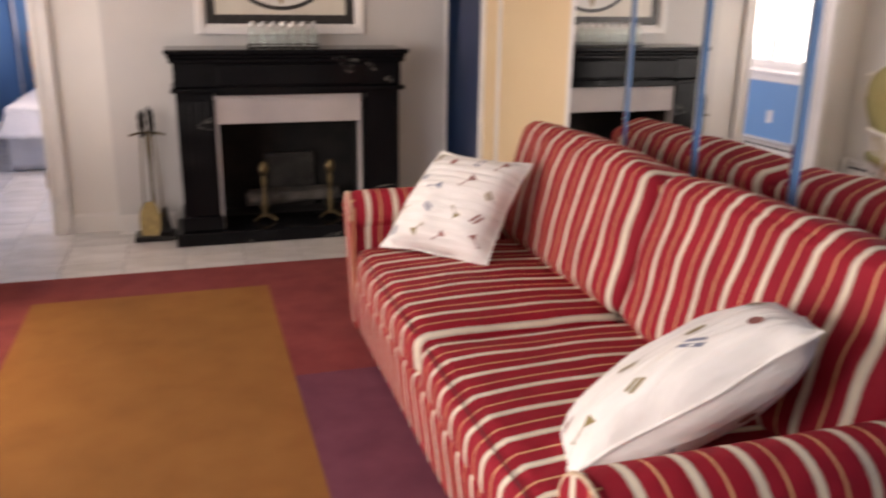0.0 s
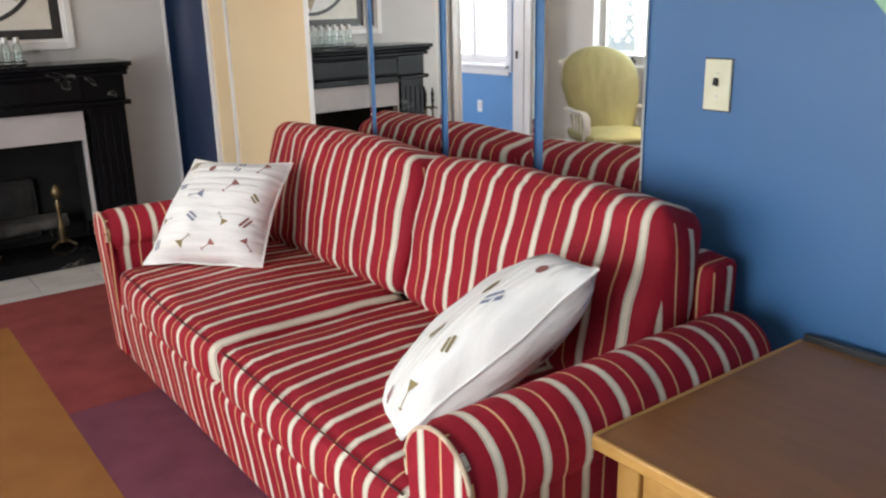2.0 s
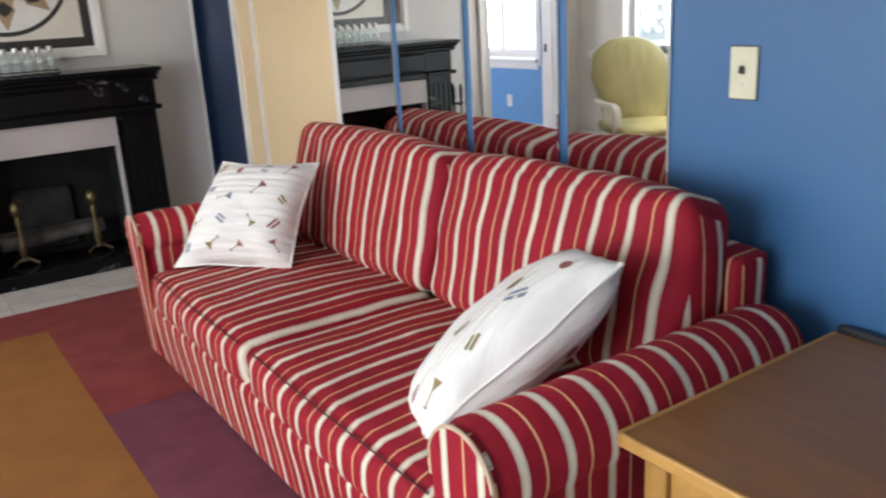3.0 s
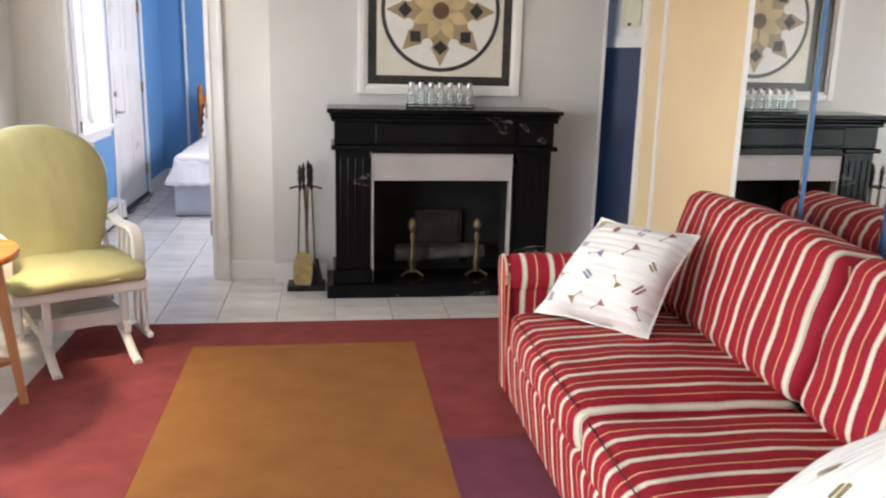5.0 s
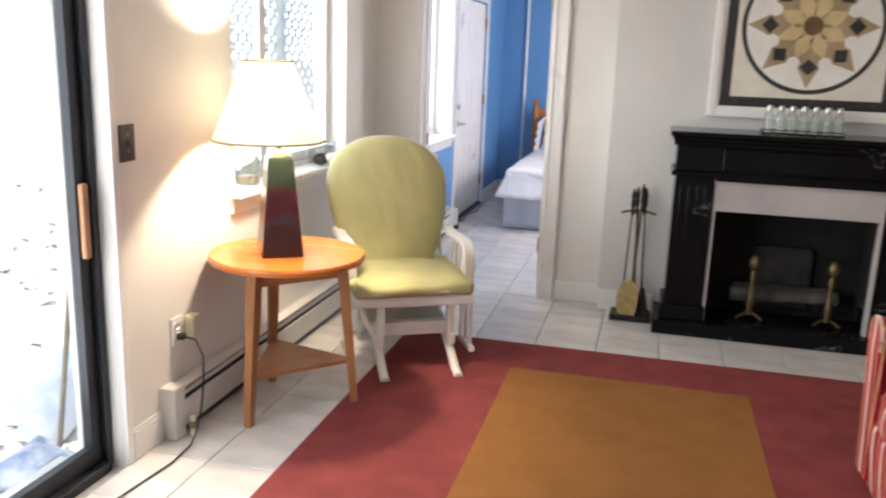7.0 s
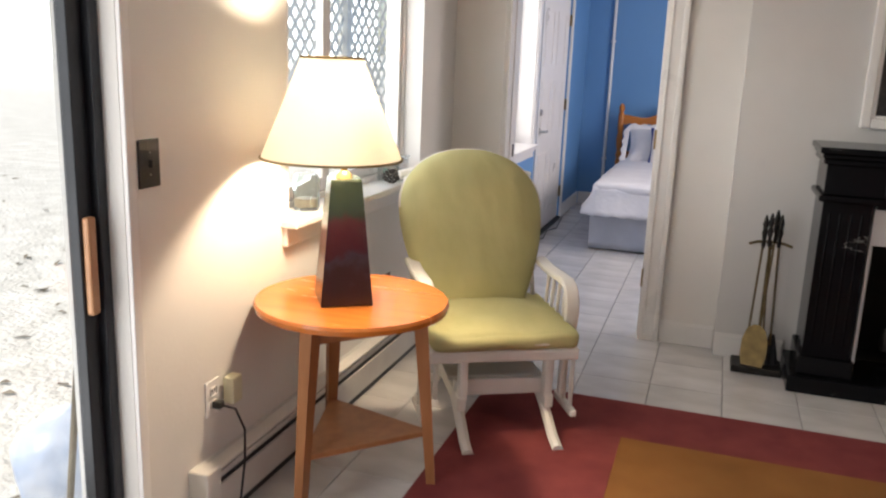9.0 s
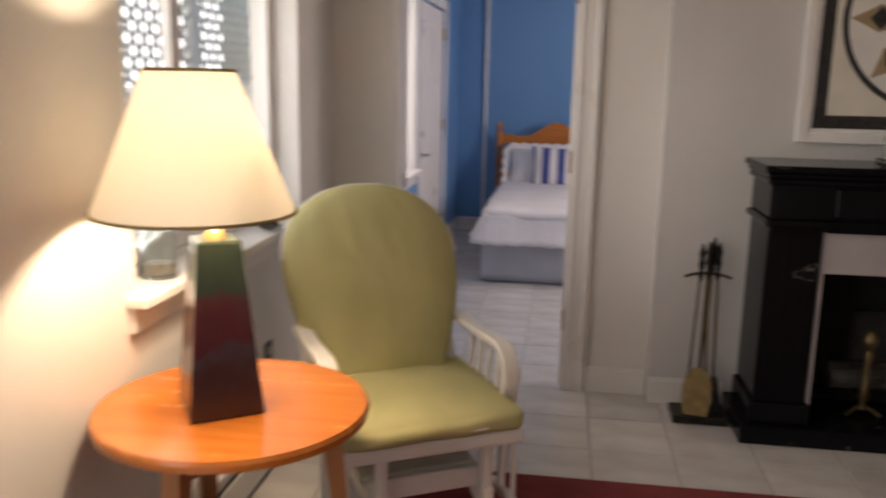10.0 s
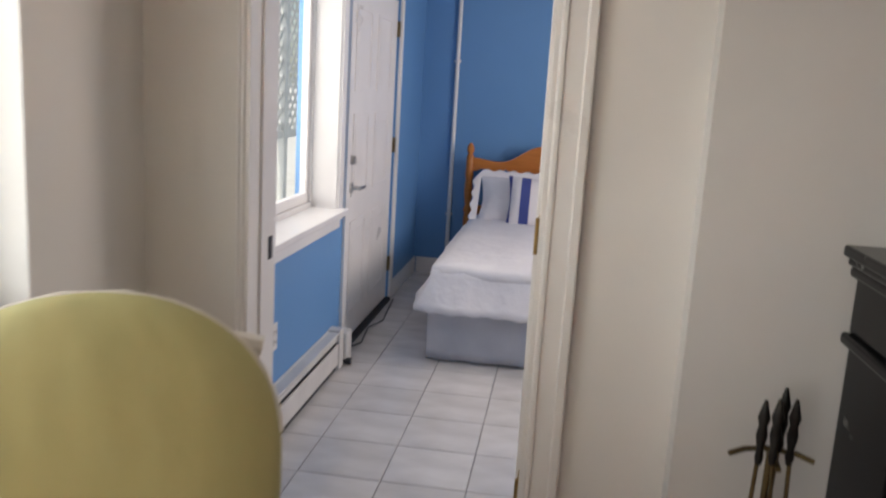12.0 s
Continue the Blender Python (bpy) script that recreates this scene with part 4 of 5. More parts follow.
andiron(0.0, 5.19)
andiron(0.42, 5.19)
for k, (y, z, x0, x1) in enumerate(((5.36, 0.187, -0.1, 0.5), (5.455, 0.187, -0.08, 0.46))):
    t = thing("log", pose(0.2, y, z), "charred grey firewood log on the andirons", "log", "fire logs")
    b3 = rod(B(), (x0 - 0.2, 0, 0), (x1 - 0.2, 0.03, 0.01), 0.048, 0.042, 14)
    bmesh.ops.subdivide_edges(b3, edges=b3.edges, cuts=2, use_grid_fill=True)
    for v in b3.verts:
        v.co += noise.noise_vector(v.co * 16) * 0.009
    part("bark", b3, LOG, t)
t = thing("ash_screen", pose(0.2, YC + 0.165, 0.078), "dark grey fireback leaning at the back of the fire", "fireback")
FIREBACK = noisy("ashy_iron", (0.012, 0.011, 0.010), (0.05, 0.047, 0.043), 8, 0.9, bump=0.5, fine=30)
part("slab", bx(B(), (0, 0, 0.19), (0.34, 0.03, 0.38), 0.03), FIREBACK, t)

# fire irons on their stand
O = (-0.674, 5.222, 0)
fi = thing("fire_iron_stand", pose(*O), "black iron stand with brass fire tools beside the hearth", "fire irons")
part("tray", bx(B(), (0, 0, 0.02), (0.24, 0.17, 0.035), 0.006), IRON, fi)
part("pole", rod(B(), (0.0, 0.04, 0.03), (0.0, 0.04, 0.66), 0.008), BRASSD, fi)
bm = tube(B(), [(-0.10, 0.02, 0.645), (-0.06, 0.035, 0.655), (0, 0.04, 0.66), (0.06, 0.035, 0.655), (0.10, 0.02, 0.645)], 0.007)
tube(bm, [(0, -0.05, 0.645), (0, 0, 0.655), (0, 0.08, 0.645)], 0.007)
part("cross_arm", bm, BRASSD, fi)
for k, (x, y, dx) in enumerate(((-0.035, 0.0, -0.02), (0.035, 0.0, 0.02), (-0.012, -0.03, 0.03), (0.018, 0.035, -0.02))):
    bm = rod(B(), (x + dx, y, 0.14), (x, y, 0.70), 0.0055)
    tl = part("tool_shaft", bm, BRASSD, fi, smooth=True)
    prof = [(0.007, 0.0), (0.011, 0.02), (0.008, 0.04), (0.014, 0.075), (0.010, 0.10), (0.015, 0.12), (0.010, 0.14), (0.004, 0.165)]
    part("tool_handle", lathe(B(), prof, 12, Matrix.Translation((x, y, 0.632 + 0.008 * k))), IRON, tl, smooth=True)
bm = B()
pts = [(-0.05, 0.0), (0.05, 0.0), (0.062, 0.05), (0.062, 0.13), (0.045, 0.185), (0.015, 0.21), (-0.015, 0.21), (-0.045, 0.185), (-0.062, 0.13), (-0.062, 0.05)]
plate(bm, pts, 0.0, 0.004)
bmesh.ops.transform(bm, matrix=Matrix.Translation((-0.025, -0.065, 0.04)) @ pose(0, 0, 0, 80, 0, -12), verts=bm.verts)
part("shovel_pan", bm, PANBRASS, fi, "worn brass shovel pan")
bm = B()
for k in range(26):
    a = k * 2.4
    rod(bm, (0.06 + 0.010 * math.cos(a), 0.02 + 0.01 * math.sin(a), 0.19), (0.06 + 0.04 * math.cos(a), 0.02 + 0.035 * math.sin(a), 0.04), 0.004, seg=5)
part("brush", bm, BLACKPL, fi, "black bristle brush")

# medallion picture above the mantel
pc = thing("picture", pose(0.175, YC, 1.75) @ pose(0, 0, 0, 90, 0, 0), "framed stone inlay medallion in cream, black and tan", "picture")
S = 0.518
bm = B()
for a, b2, d in ((S, S - 0.045, 0.034), (S - 0.043, S - 0.062, 0.024)):
    for sx in (-1, 1):
        bx(bm, (sx * (a + b2) / 2, 0, d / 2), (a - b2, 2 * a, d), 0.006)
        bx(bm, (0, sx * (a + b2) / 2, d / 2), (2 * b2, a - b2, d), 0.006)
part("frame", bm, TRIM, pc, "white moulded frame")
bm = bx(B(), (0, 0, 0.006), (2 * S - 0.12, 2 * S - 0.12, 0.008))
part("border", bm, STONE_BLACK, pc, "black stone border")
part("field", bx(B(), (0, 0, 0.0085), (2 * S - 0.235, 2 * S - 0.235, 0.008)), STONE_CREAM, pc, "cream stone field")


def disc(r, n=64):
    return [(r * math.cos(2 * math.pi * k / n), r * math.sin(2 * math.pi * k / n)) for k in range(n)]


part("ring", plate(B(), disc(0.375), 0.011, 0.014), STONE_BLACK, pc, "black stone ring")
part("disc", plate(B(), disc(0.350), 0.0115, 0.0155), STONE_WHITE, pc)
star = []
for k in range(8):
    a0 = math.pi / 2 + k * math.pi / 4
    for j in range(8):
        f = j / 8
        r = 0.345 - 0.125 * math.sin(math.pi * f) ** 0.8
        star.append((r * math.cos(a0 + f * math.pi / 4), r * math.sin(a0 + f * math.pi / 4)))
part("star", plate(B(), star, 0.0125, 0.0170), STONE_TAN, pc, "tan stone star")
for k in range(8):
    a = math.pi / 2 + k * math.pi / 4
    d = Vector((math.cos(a), math.sin(a)))
    s = Vector((-d.y, d.x))
    pt = [d * 0.18, d * 0.225 + s * 0.048, d * 0.27, d * 0.225 - s * 0.048]
    part("diamond", plate(B(), [tuple(p) for p in pt], 0.0135, 0.0182), STONE_BLACK, pc)
    a += math.pi / 8
    d = Vector((math.cos(a), math.sin(a)))
    s = Vector((-d.y, d.x))
    pt = [d * (0.03 + 0.165 * f) + s * 0.042 * math.sin(math.pi * f ** 0.8) for f in np.linspace(0, 1, 8)]
    pt += [d * (0.03 + 0.165 * f) - s * 0.042 * math.sin(math.pi * f ** 0.8) for f in np.linspace(1, 0, 8)[1:-1]]
    part("petal", plate(B(), [tuple(p) for p in pt], 0.0138, 0.0186), STONE_GOLD, pc)
    q = [(d.x * 0.222 + x, d.y * 0.222 + y) for x, y in disc(0.036, 20)]
    part("dot", plate(B(), q, 0.0140, 0.0190), STONE_WHITE, pc)
part("boss", plate(B(), disc(0.052, 28), 0.0142, 0.0198), STONE_BROWN, pc, "brown stone centre")

# bottles on the mantel
bt = thing("bottle_tray", pose(0.16, 5.19, 1.163), "low dark wire tray holding small glass bottles", "tray")
bm = bx(B(), (0, 0, 0.003), (0.42, 0.075, 0.005), 0.002)
tube(bm, [(-0.21, -0.037, 0.02), (0.21, -0.037, 0.02)], 0.0025)
tube(bm, [(-0.21, 0.037, 0.02), (0.21, 0.037, 0.02)], 0.0025)
for x in (-0.21, 0.21):
    tube(bm, [(x, -0.037, 0.002), (x, -0.037, 0.02), (x, 0.037, 0.02), (x, 0.037, 0.002)], 0.0025)
part("wire_rack", bm, IRON, bt)
first = None
for k in range(7):
    m = pose(-0.02 + 0.06 * k, 5.19, 1.169)
    if first:
        copy_thing(first, m)
        continue
    first = thing("bottle", m, "small clear glass bottle with a grey metal cap", "bottle", "bottles on the mantel")
    prof = [(0.0225, 0.0), (0.024, 0.004), (0.024, 0.085), (0.02, 0.098), (0.013, 0.107), (0.013, 0.118)]
    part("glass_body", lathe(B(), prof + [(0.011, 0.118), (0.011, 0.107), (0.018, 0.096), (0.0215, 0.084), (0.0215, 0.006)], 16), GLASS, first, smooth=True)
    part("cap", lathe(B(), [(0.0145, 0.112), (0.016, 0.115), (0.016, 0.142), (0.014, 0.146)], 16), STEEL, first, smooth=True)

# round lamp table
O = (-2.087, 3.408, 0)
rt = thing("round_table", pose(*O), "round orange wooden side table with three legs", "side table")
part("tabletop", lathe(B(), [(0.305, 0.655), (0.325, 0.662), (0.328, 0.678), (0.322, 0.688)], 56), ORWOOD, rt, smooth=True)
LEGS = [(-0.057, -0.267), (0.272, 0.093), (-0.185, 0.215)]
tops = [(x * 0.80, y * 0.80) for x, y in LEGS]
for (x, y), (u, v) in zip(LEGS, tops):
    bm = B()
    a = math.atan2(y, x)
    for z, w, cx, cy in ((0.0, 0.017, x, y), (0.22, 0.020, x + (u - x) * 0.33, y + (v - y) * 0.33), (0.655, 0.026, u, v)):
        for k in range(4):
            q = a + math.pi / 4 + k * math.pi / 2
            bm.verts.new((cx + w * 1.3 * math.cos(q), cy + w * 1.3 * math.sin(q), z))
    bm.verts.ensure_lookup_table()
    for lv in (0, 4):
        for k in range(4):
            bm.faces.new([bm.verts[lv + k], bm.verts[lv + (k + 1) % 4], bm.verts[lv + 4 + (k + 1) % 4], bm.verts[lv + 4 + k]])
    bm.faces.new([bm.verts[k] for k in (3, 2, 1, 0)])
    bm.faces.new([bm.verts[k] for k in (8, 9, 10, 11)])
    part("leg", bm, LEGWOOD, rt)
for i in range(3):
    (x, y), (u, v) = tops[i], tops[(i + 1) % 3]
    d = Vector((u - x, v - y, 0))
    m = Matrix.Translation(((x + u) / 2, (y + v) / 2, 0.618)) @ pose(0, 0, 0, 0, 0, math.degrees(math.atan2(d.y, d.x)))
    part("apron", bx(B(), (0, 0, 0), (d.length - 0.03, 0.018, 0.07), 0.002, m), LEGWOOD, rt)
part("shelf", plate(B(), [(x * 0.97, y * 0.97) for x, y in LEGS], 0.195, 0.213), LEGWOOD, rt, "triangular lower shelf")

# table lamp
O = (-2.108, 3.378, 0.688)
tl = thing("table_lamp", pose(*O) @ pose(0, 0, 0, 0, 0, 34), "lit lamp with tapered painted ceramic base and cream shade", "lamp")
bm = B()
for z, w in ((0.0, 0.083), (0.006, 0.085), (0.405, 0.05), (0.412, 0.048)):
    for sx, sy in ((-1, -1), (1, -1), (1, 1), (-1, 1)):
        bm.verts.new((sx * w, sy * w, z))
bm.verts.ensure_lookup_table()
for lv in (0, 4, 8):
    for k in range(4):
        bm.faces.new([bm.verts[lv + k], bm.verts[lv + (k + 1) % 4], bm.verts[lv + 4 + (k + 1) % 4], bm.verts[lv + 4 + k]])
bm.faces.new([bm.verts[k] for k in (3, 2, 1, 0)])
bm.faces.new([bm.verts[k] for k in (12, 13, 14, 15)])
part("base", bm, GLAZE, tl)
part("neck", lathe(B(), [(0.028, 0.412), (0.024, 0.424), (0.011, 0.434), (0.011, 0.50), (0.016, 0.505), (0.016, 0.54)], 16), BRASS, tl, "brass neck", smooth=True)
bm = B()
seg = 48
SX, SY = -0.040, 0.007  # the shade sits askew
rows = [(0.226, 0.472), (0.160, 0.63), (0.097, 0.79), (0.0955, 0.79), (0.1585, 0.63), (0.2245, 0.472)]
rings = [[bm.verts.new((SX + r * math.cos(2 * math.pi * i / seg), SY + r * math.sin(2 * math.pi * i / seg), z)) for i in range(seg)] for r, z in rows]
for a, b2 in zip(rings, rings[1:] + rings[:1]):
    for i in range(seg):
        bm.faces.new((a[i], a[(i + 1) % seg], b2[(i + 1) % seg], b2[i]))
shd = part("shade", bm, SHADE, tl, "cream cloth shade glowing from within", smooth=True)
for r, z in ((0.2265, 0.474), (0.0975, 0.788)):
    part("rim", tube(B(), [(SX + r * math.cos(2 * math.pi * i / 40), SY + r * math.sin(2 * math.pi * i / 40), z) for i in range(41)], 0.004, 6), PATTERN_OLIVE, shd, "brown trim of the shade", smooth=True)
bm = B()
for k in range(3):
    a = k * 2 * math.pi / 3
    rod(bm, (0.01 * math.cos(a), 0.01 * math.sin(a), 0.76), (SX + 0.096 * math.cos(a), SY + 0.096 * math.sin(a), 0.78), 0.002, seg=6)
part("spider", bm, BRASS, shd)
part("bulb", lathe(B(), [(0.012, 0.54), (0.016, 0.555), (0.03, 0.59), (0.031, 0.61), (0.02, 0.635), (0.004, 0.645)], 16), BULB, tl, "glowing bulb", smooth=True)
lg = bpy.data.lights.new("lamp_light", 'POINT')
lg.energy, lg.color, lg.shadow_soft_size = 86.0, (1, 0.83, 0.61), 0.06
new("lamp_light", lg).location = (O[0], O[1], O[2] + 0.665)

# glider chair
def ribbon(bm, x, line, w, t):
    """A bent strip of wood of width w and thickness t, along (y, z) points, its edges rounded."""
    rings = []
    prof = [(-0.5, -0.25), (-0.5, 0.25), (-0.4, 0.5), (0.4, 0.5), (0.5, 0.25), (0.5, -0.25), (0.4, -0.5), (-0.4, -0.5)]
    for i, (y, z) in enumerate(line):
        y0, z0 = line[max(i - 1, 0)]
        y1, z1 = line[min(i + 1, len(line) - 1)]
        d = Vector((y1 - y0, z1 - z0)).normalized()
        rings.append([bm.verts.new((x + w * a, y - d.y * t * b2, z + d.x * t * b2)) for a, b2 in prof])
    n = len(prof)
    for a, b2 in zip(rings, rings[1:]):
        for k in range(n):
            bm.faces.new((a[k], a[(k + 1) % n], b2[(k + 1) % n], b2[k]))
    bm.faces.new(rings[0][::-1])
    bm.faces.new(rings[-1])
    return bm


ch = thing("glider_chair", pose(-1.672, 3.935, 0, 0, 0, 29), "white wooden glider rocking chair with yellow-green cushions", "rocking chair")
part("seat_cushion", softbox(B(), (0, 0.27, 0.428), (0.585, 0.60, 0.072), 0.026, 0.016, 18, None, 0.012, 3.0), GREENC, ch, smooth=True)
bm = tube(B(), [(-0.29, 0.0, 0.418), (-0.15, -0.032, 0.418), (0.15, -0.032, 0.418), (0.29, 0.0, 0.418)], 0.0055)
part("piping", bm, GLIDER, ch, "white piping")
bm = B()
n, mm = 56, 26
LONG = 0.745
lean = Matrix.Translation((-0.015, 0.425, 0.43)) @ pose(0, 0, 0, -29.5, 0, 0)
cols = {}
for i in range(n + 1):
    v = i / n
    z = LONG * v
    half = 0.20 + 0.125 * math.sin(min(1, v / 0.62) * math.pi / 2) if v < 0.62 else 0.325 * math.sqrt(max(0.0, 1 - ((v - 0.62) / 0.38) ** 2.2))
    half = max(half, 0.012)
    for j in range(2 * mm + 1):
        u = -1 + j / mm
        dpt = 0.075 * (1 - abs(u) ** 3) ** 0.6 * (1 - abs(2 * v - 1) ** 5) ** 0.6
        wv = (0.004 * noise.noise(Vector((u * half * 14 + v, v * 2, 2.0))) + 0.010 * noise.noise(Vector((u * 2.2 - 3 * v, v * 9 + u, 7.0))) * max(0.0, 0.55 - v) ** 1.2 * 2 + 0.004 * noise.noise(Vector((u * 6 + 3 * v, v * 3, 4.0))) * v) * half / 0.325
        for sd2 in (0, 1):
            cols[i, j, sd2] = bm.verts.new(lean @ Vector((u * half, (-dpt if sd2 == 0 else 0.035) + wv * (1 - abs(u) ** 4), z)))
for i in range(n):
    for j in range(2 * mm):
        bm.faces.new([cols[i, j, 0], cols[i, j + 1, 0], cols[i + 1, j + 1, 0], cols[i + 1, j, 0]])
        bm.faces.new([cols[i + 1, j, 1], cols[i + 1, j + 1, 1], cols[i, j + 1, 1], cols[i, j, 1]])
for i in range(n):
    for j in (0, 2 * mm):
        bm.faces.new([cols[i, j, 0], cols[i + 1, j, 0], cols[i + 1, j, 1], cols[i, j, 1]])
for i in (0, n):
    for j in range(2 * mm):
        bm.faces.new([cols[i, j, 0], cols[i, j + 1, 0], cols[i, j + 1, 1], cols[i, j, 1]])
bk = part("back_cushion", bm, GREENC, ch, smooth=True)
bm = tube(B(), [tuple(lean @ Vector((sg * (0.325 * math.sqrt(max(0.0, 1 - ((v - 0.62) / 0.38) ** 2.2))), 0.0, LONG * v))) for sg, v in [(-1, x) for x in np.linspace(0.62, 0.995, 14)] + [(1, x) for x in np.linspace(0.995, 0.62, 14)]], 0.0055)
part("piping", bm, GLIDER, bk, "white piping round the cushion", smooth=True)
for x in (-0.27, -0.135, 0.0, 0.135, 0.27):
    part("back_spindle", rod(B(), lean @ Vector((x, 0.065, -0.01)), lean @ Vector((x * 1.05, 0.065, 0.63)), 0.012), GLIDER, ch)
part("back_rail", tube(B(), [lean @ Vector((x, 0.07, 0.64 + 0.05 * math.cos(x * 5))) for x in np.linspace(-0.31, 0.31, 9)], 0.022, 8, 1.0), GLIDER, ch, smooth=True)
bm = B()
bx(bm, (0, 0.01, 0.365), (0.60, 0.045, 0.05), 0.012)
bx(bm, (0, 0.53, 0.365), (0.56, 0.04, 0.05), 0.008)
for s in (-1, 1):
    bx(bm, (s * 0.28, 0.27, 0.365), (0.04, 0.56, 0.05), 0.008)
part("seat_frame", bm, GLIDER, ch)
for s in (-1, 1):
    bm = ribbon(B(), s * 0.295, [(0.135, 0.36), (0.115, 0.42), (0.10, 0.48), (0.098, 0.53), (0.112, 0.575), (0.145, 0.603), (0.19, 0.612), (0.30, 0.607), (0.42, 0.602), (0.56, 0.61)], 0.058, 0.026)
    arm = part("armrest", bm, GLIDER, ch, smooth=True)
    for y in (0.18, 0.255, 0.33, 0.405):
        part("arm_spindle", rod(B(), (s * 0.282, y, 0.38), (s * 0.294, y, 0.60), 0.0085), GLIDER, arm)
    bm = B()
    bx(bm, (s * 0.18 + 0.02, 0.27, 0.155), (0.035, 0.50, 0.06), 0.008)
    part("base_rail", bm, GLIDER, ch)
    part("foot", tube(B(), [(s * 0.18 + 0.02, 0.16, 0.145), (s * 0.18 + 0.02, 0.06, 0.10), (s * 0.18 + 0.02, -0.05, 0.035), (s * 0.18 + 0.02, -0.12, 0.014)], 0.022, 8), GLIDER, ch, smooth=True)
    part("foot", tube(B(), [(s * 0.18 + 0.02, 0.40, 0.145), (s * 0.18 + 0.02, 0.50, 0.10), (s * 0.18 + 0.02, 0.60, 0.035), (s * 0.18 + 0.02, 0.66, 0.014)], 0.022, 8), GLIDER, ch, smooth=True)
    part("base_post", bx(B(), (s * 0.175 + 0.02, 0.05, 0.25), (0.035, 0.05, 0.17), 0.008), GLIDER, ch)
    part("base_post", bx(B(), (s * 0.175 + 0.02, 0.49, 0.25), (0.035, 0.05, 0.17), 0.008), GLIDER, ch)
    for y in (0.05, 0.49):
        sl = part("swing_arm", bx(B(), (s * 0.26, y + 0.02, 0.265), (0.016, 0.035, 0.20), 0.006), GLIDER, ch)
        part("pivot_bolt", rod(B(), (s * 0.25, y + 0.02, 0.34), (s * 0.275, y + 0.02, 0.34), 0.012), STEEL, sl)
    for y in (0.08, 0.16):
        part("lower_spindle", rod(B(), (s * 0.31, y, 0.10), (s * 0.31, y, 0.36), 0.009), GLIDER, ch)
    part("lower_rail", bx(B(), (s * 0.31, 0.14, 0.09), (0.03, 0.22, 0.03), 0.008), GLIDER, ch)
part("stretcher", bx(B(), (0.02, 0.10, 0.20), (0.40, 0.03, 0.07), 0.006), GLIDER, ch)
part("stretcher", bx(B(), (0.02, 0.45, 0.18), (0.40, 0.03, 0.06), 0.006), GLIDER, ch)
part("shelf_board", bx(B(), (0, 0.27, 0.225), (0.40, 0.28, 0.018), 0.004), GLIDER, ch)


# baseboard heaters
def heater(x, y0, y1, label):
    t = thing("baseboard_heater", pose(x, y0, 0), label, "heater")
    L = y1 - y0
    part("back_plate", span(B(), 0.0, 0.008, 0, L, 0.015, 0.21, 0.002), HEATER, t)
    part("front_panel", bx(B(), (0.055, L / 2, 0.085), (0.010, L, 0.11), 0.003, ), HEATER, t)
    part("hood", bx(B(), (0.032, L / 2, 0.198), (0.062, L, 0.012), 0.004, ), HEATER, t)
    part("fin_tube", span(B(), 0.012, 0.046, 0.02, L - 0.02, 0.05, 0.16), BLACKPL, t, "dark finned tube inside")
    part("damper_blade", bx(B(), (0.05, L / 2, 0.168), (0.006, L, 0.02), 0.002), HEATER, t)
    for y in ((-0.002, 0.075), (L - 0.075, L + 0.002)):
        part("end_cap", span(B(), -0.002, 0.068, y[0], y[1], 0.0, 0.215, 0.005), HEATER, t)
    # black filler that paints the shade in the gap below the front panel
    part("foot_gap", span(B(), 0.01, 0.05, 0.08, L - 0.08, 0.0, 0.03), BLACKPL, t)
    return t


heater(XW, 2.93, 5.42, "long white enamel baseboard heater under the window")
heater(XB, 5.75, 7.36, "white enamel baseboard heater on the blue wall")

# wall plates on the west side
sw2 = thing("light_switch", pose(XW, 2.80, 1.185), "dark brown switch plate on the white wall", "light switch")
part("plate", bx(B(), (0.004, 0, 0), (0.008, 0.085, 0.13), 0.003), BLACKPL, sw2)
part("toggle", bx(B(), (0.012, 0, 0), (0.014, 0.01, 0.022), 0.002), BLACKPL, sw2)
for z in (-0.03, 0.03):
    part("screw", rod(B(), (0.0075, 0, z), (0.0095, 0, z), 0.003), STEEL, sw2)


def outlet(m, mat, dark, label):
    t = thing("outlet", m, label, "wall outlet")
    part("plate", bx(B(), (0.003, 0, 0), (0.006, 0.072, 0.116), 0.002), mat, t)
    for z in (-0.022, 0.022):
        so = part("socket", bx(B(), (0.007, 0, z), (0.003, 0.034, 0.028), 0.006), dark, t)
        for y in (-0.007, 0.007):
            part("slot", bx(B(), (0.009, y, z + 0.003), (0.001, 0.0025, 0.009)), BLACKPL, so)
    return t


outlet(pose(XW, 3.06, 0.41), TRIM, TRIM, "white outlet plate on the white wall")
outlet(pose(XW, 4.52, 0.41), BLACKPL, IVORY, "black outlet plate below the window")
outlet(pose(XB, 6.45, 0.42), TRIM, TRIM, "white outlet plate on the blue wall")
t = thing("plug_adapter", pose(XW + 0.008, 3.14, 0.415), "beige plug-in adapter on the wall outlet", "adapter")
part("body", bx(B(), (0.02, 0, 0), (0.04, 0.055, 0.09), 0.006), IVORY, t)
cb = thing("power_cable", pose(0, 0, 0), "thin black power cable trailing over the tiles", "cable")
part("plug", bx(B(), (XW + 0.025, 3.06, 0.39), (0.03, 0.03, 0.025), 0.005), BLACKPL, cb)
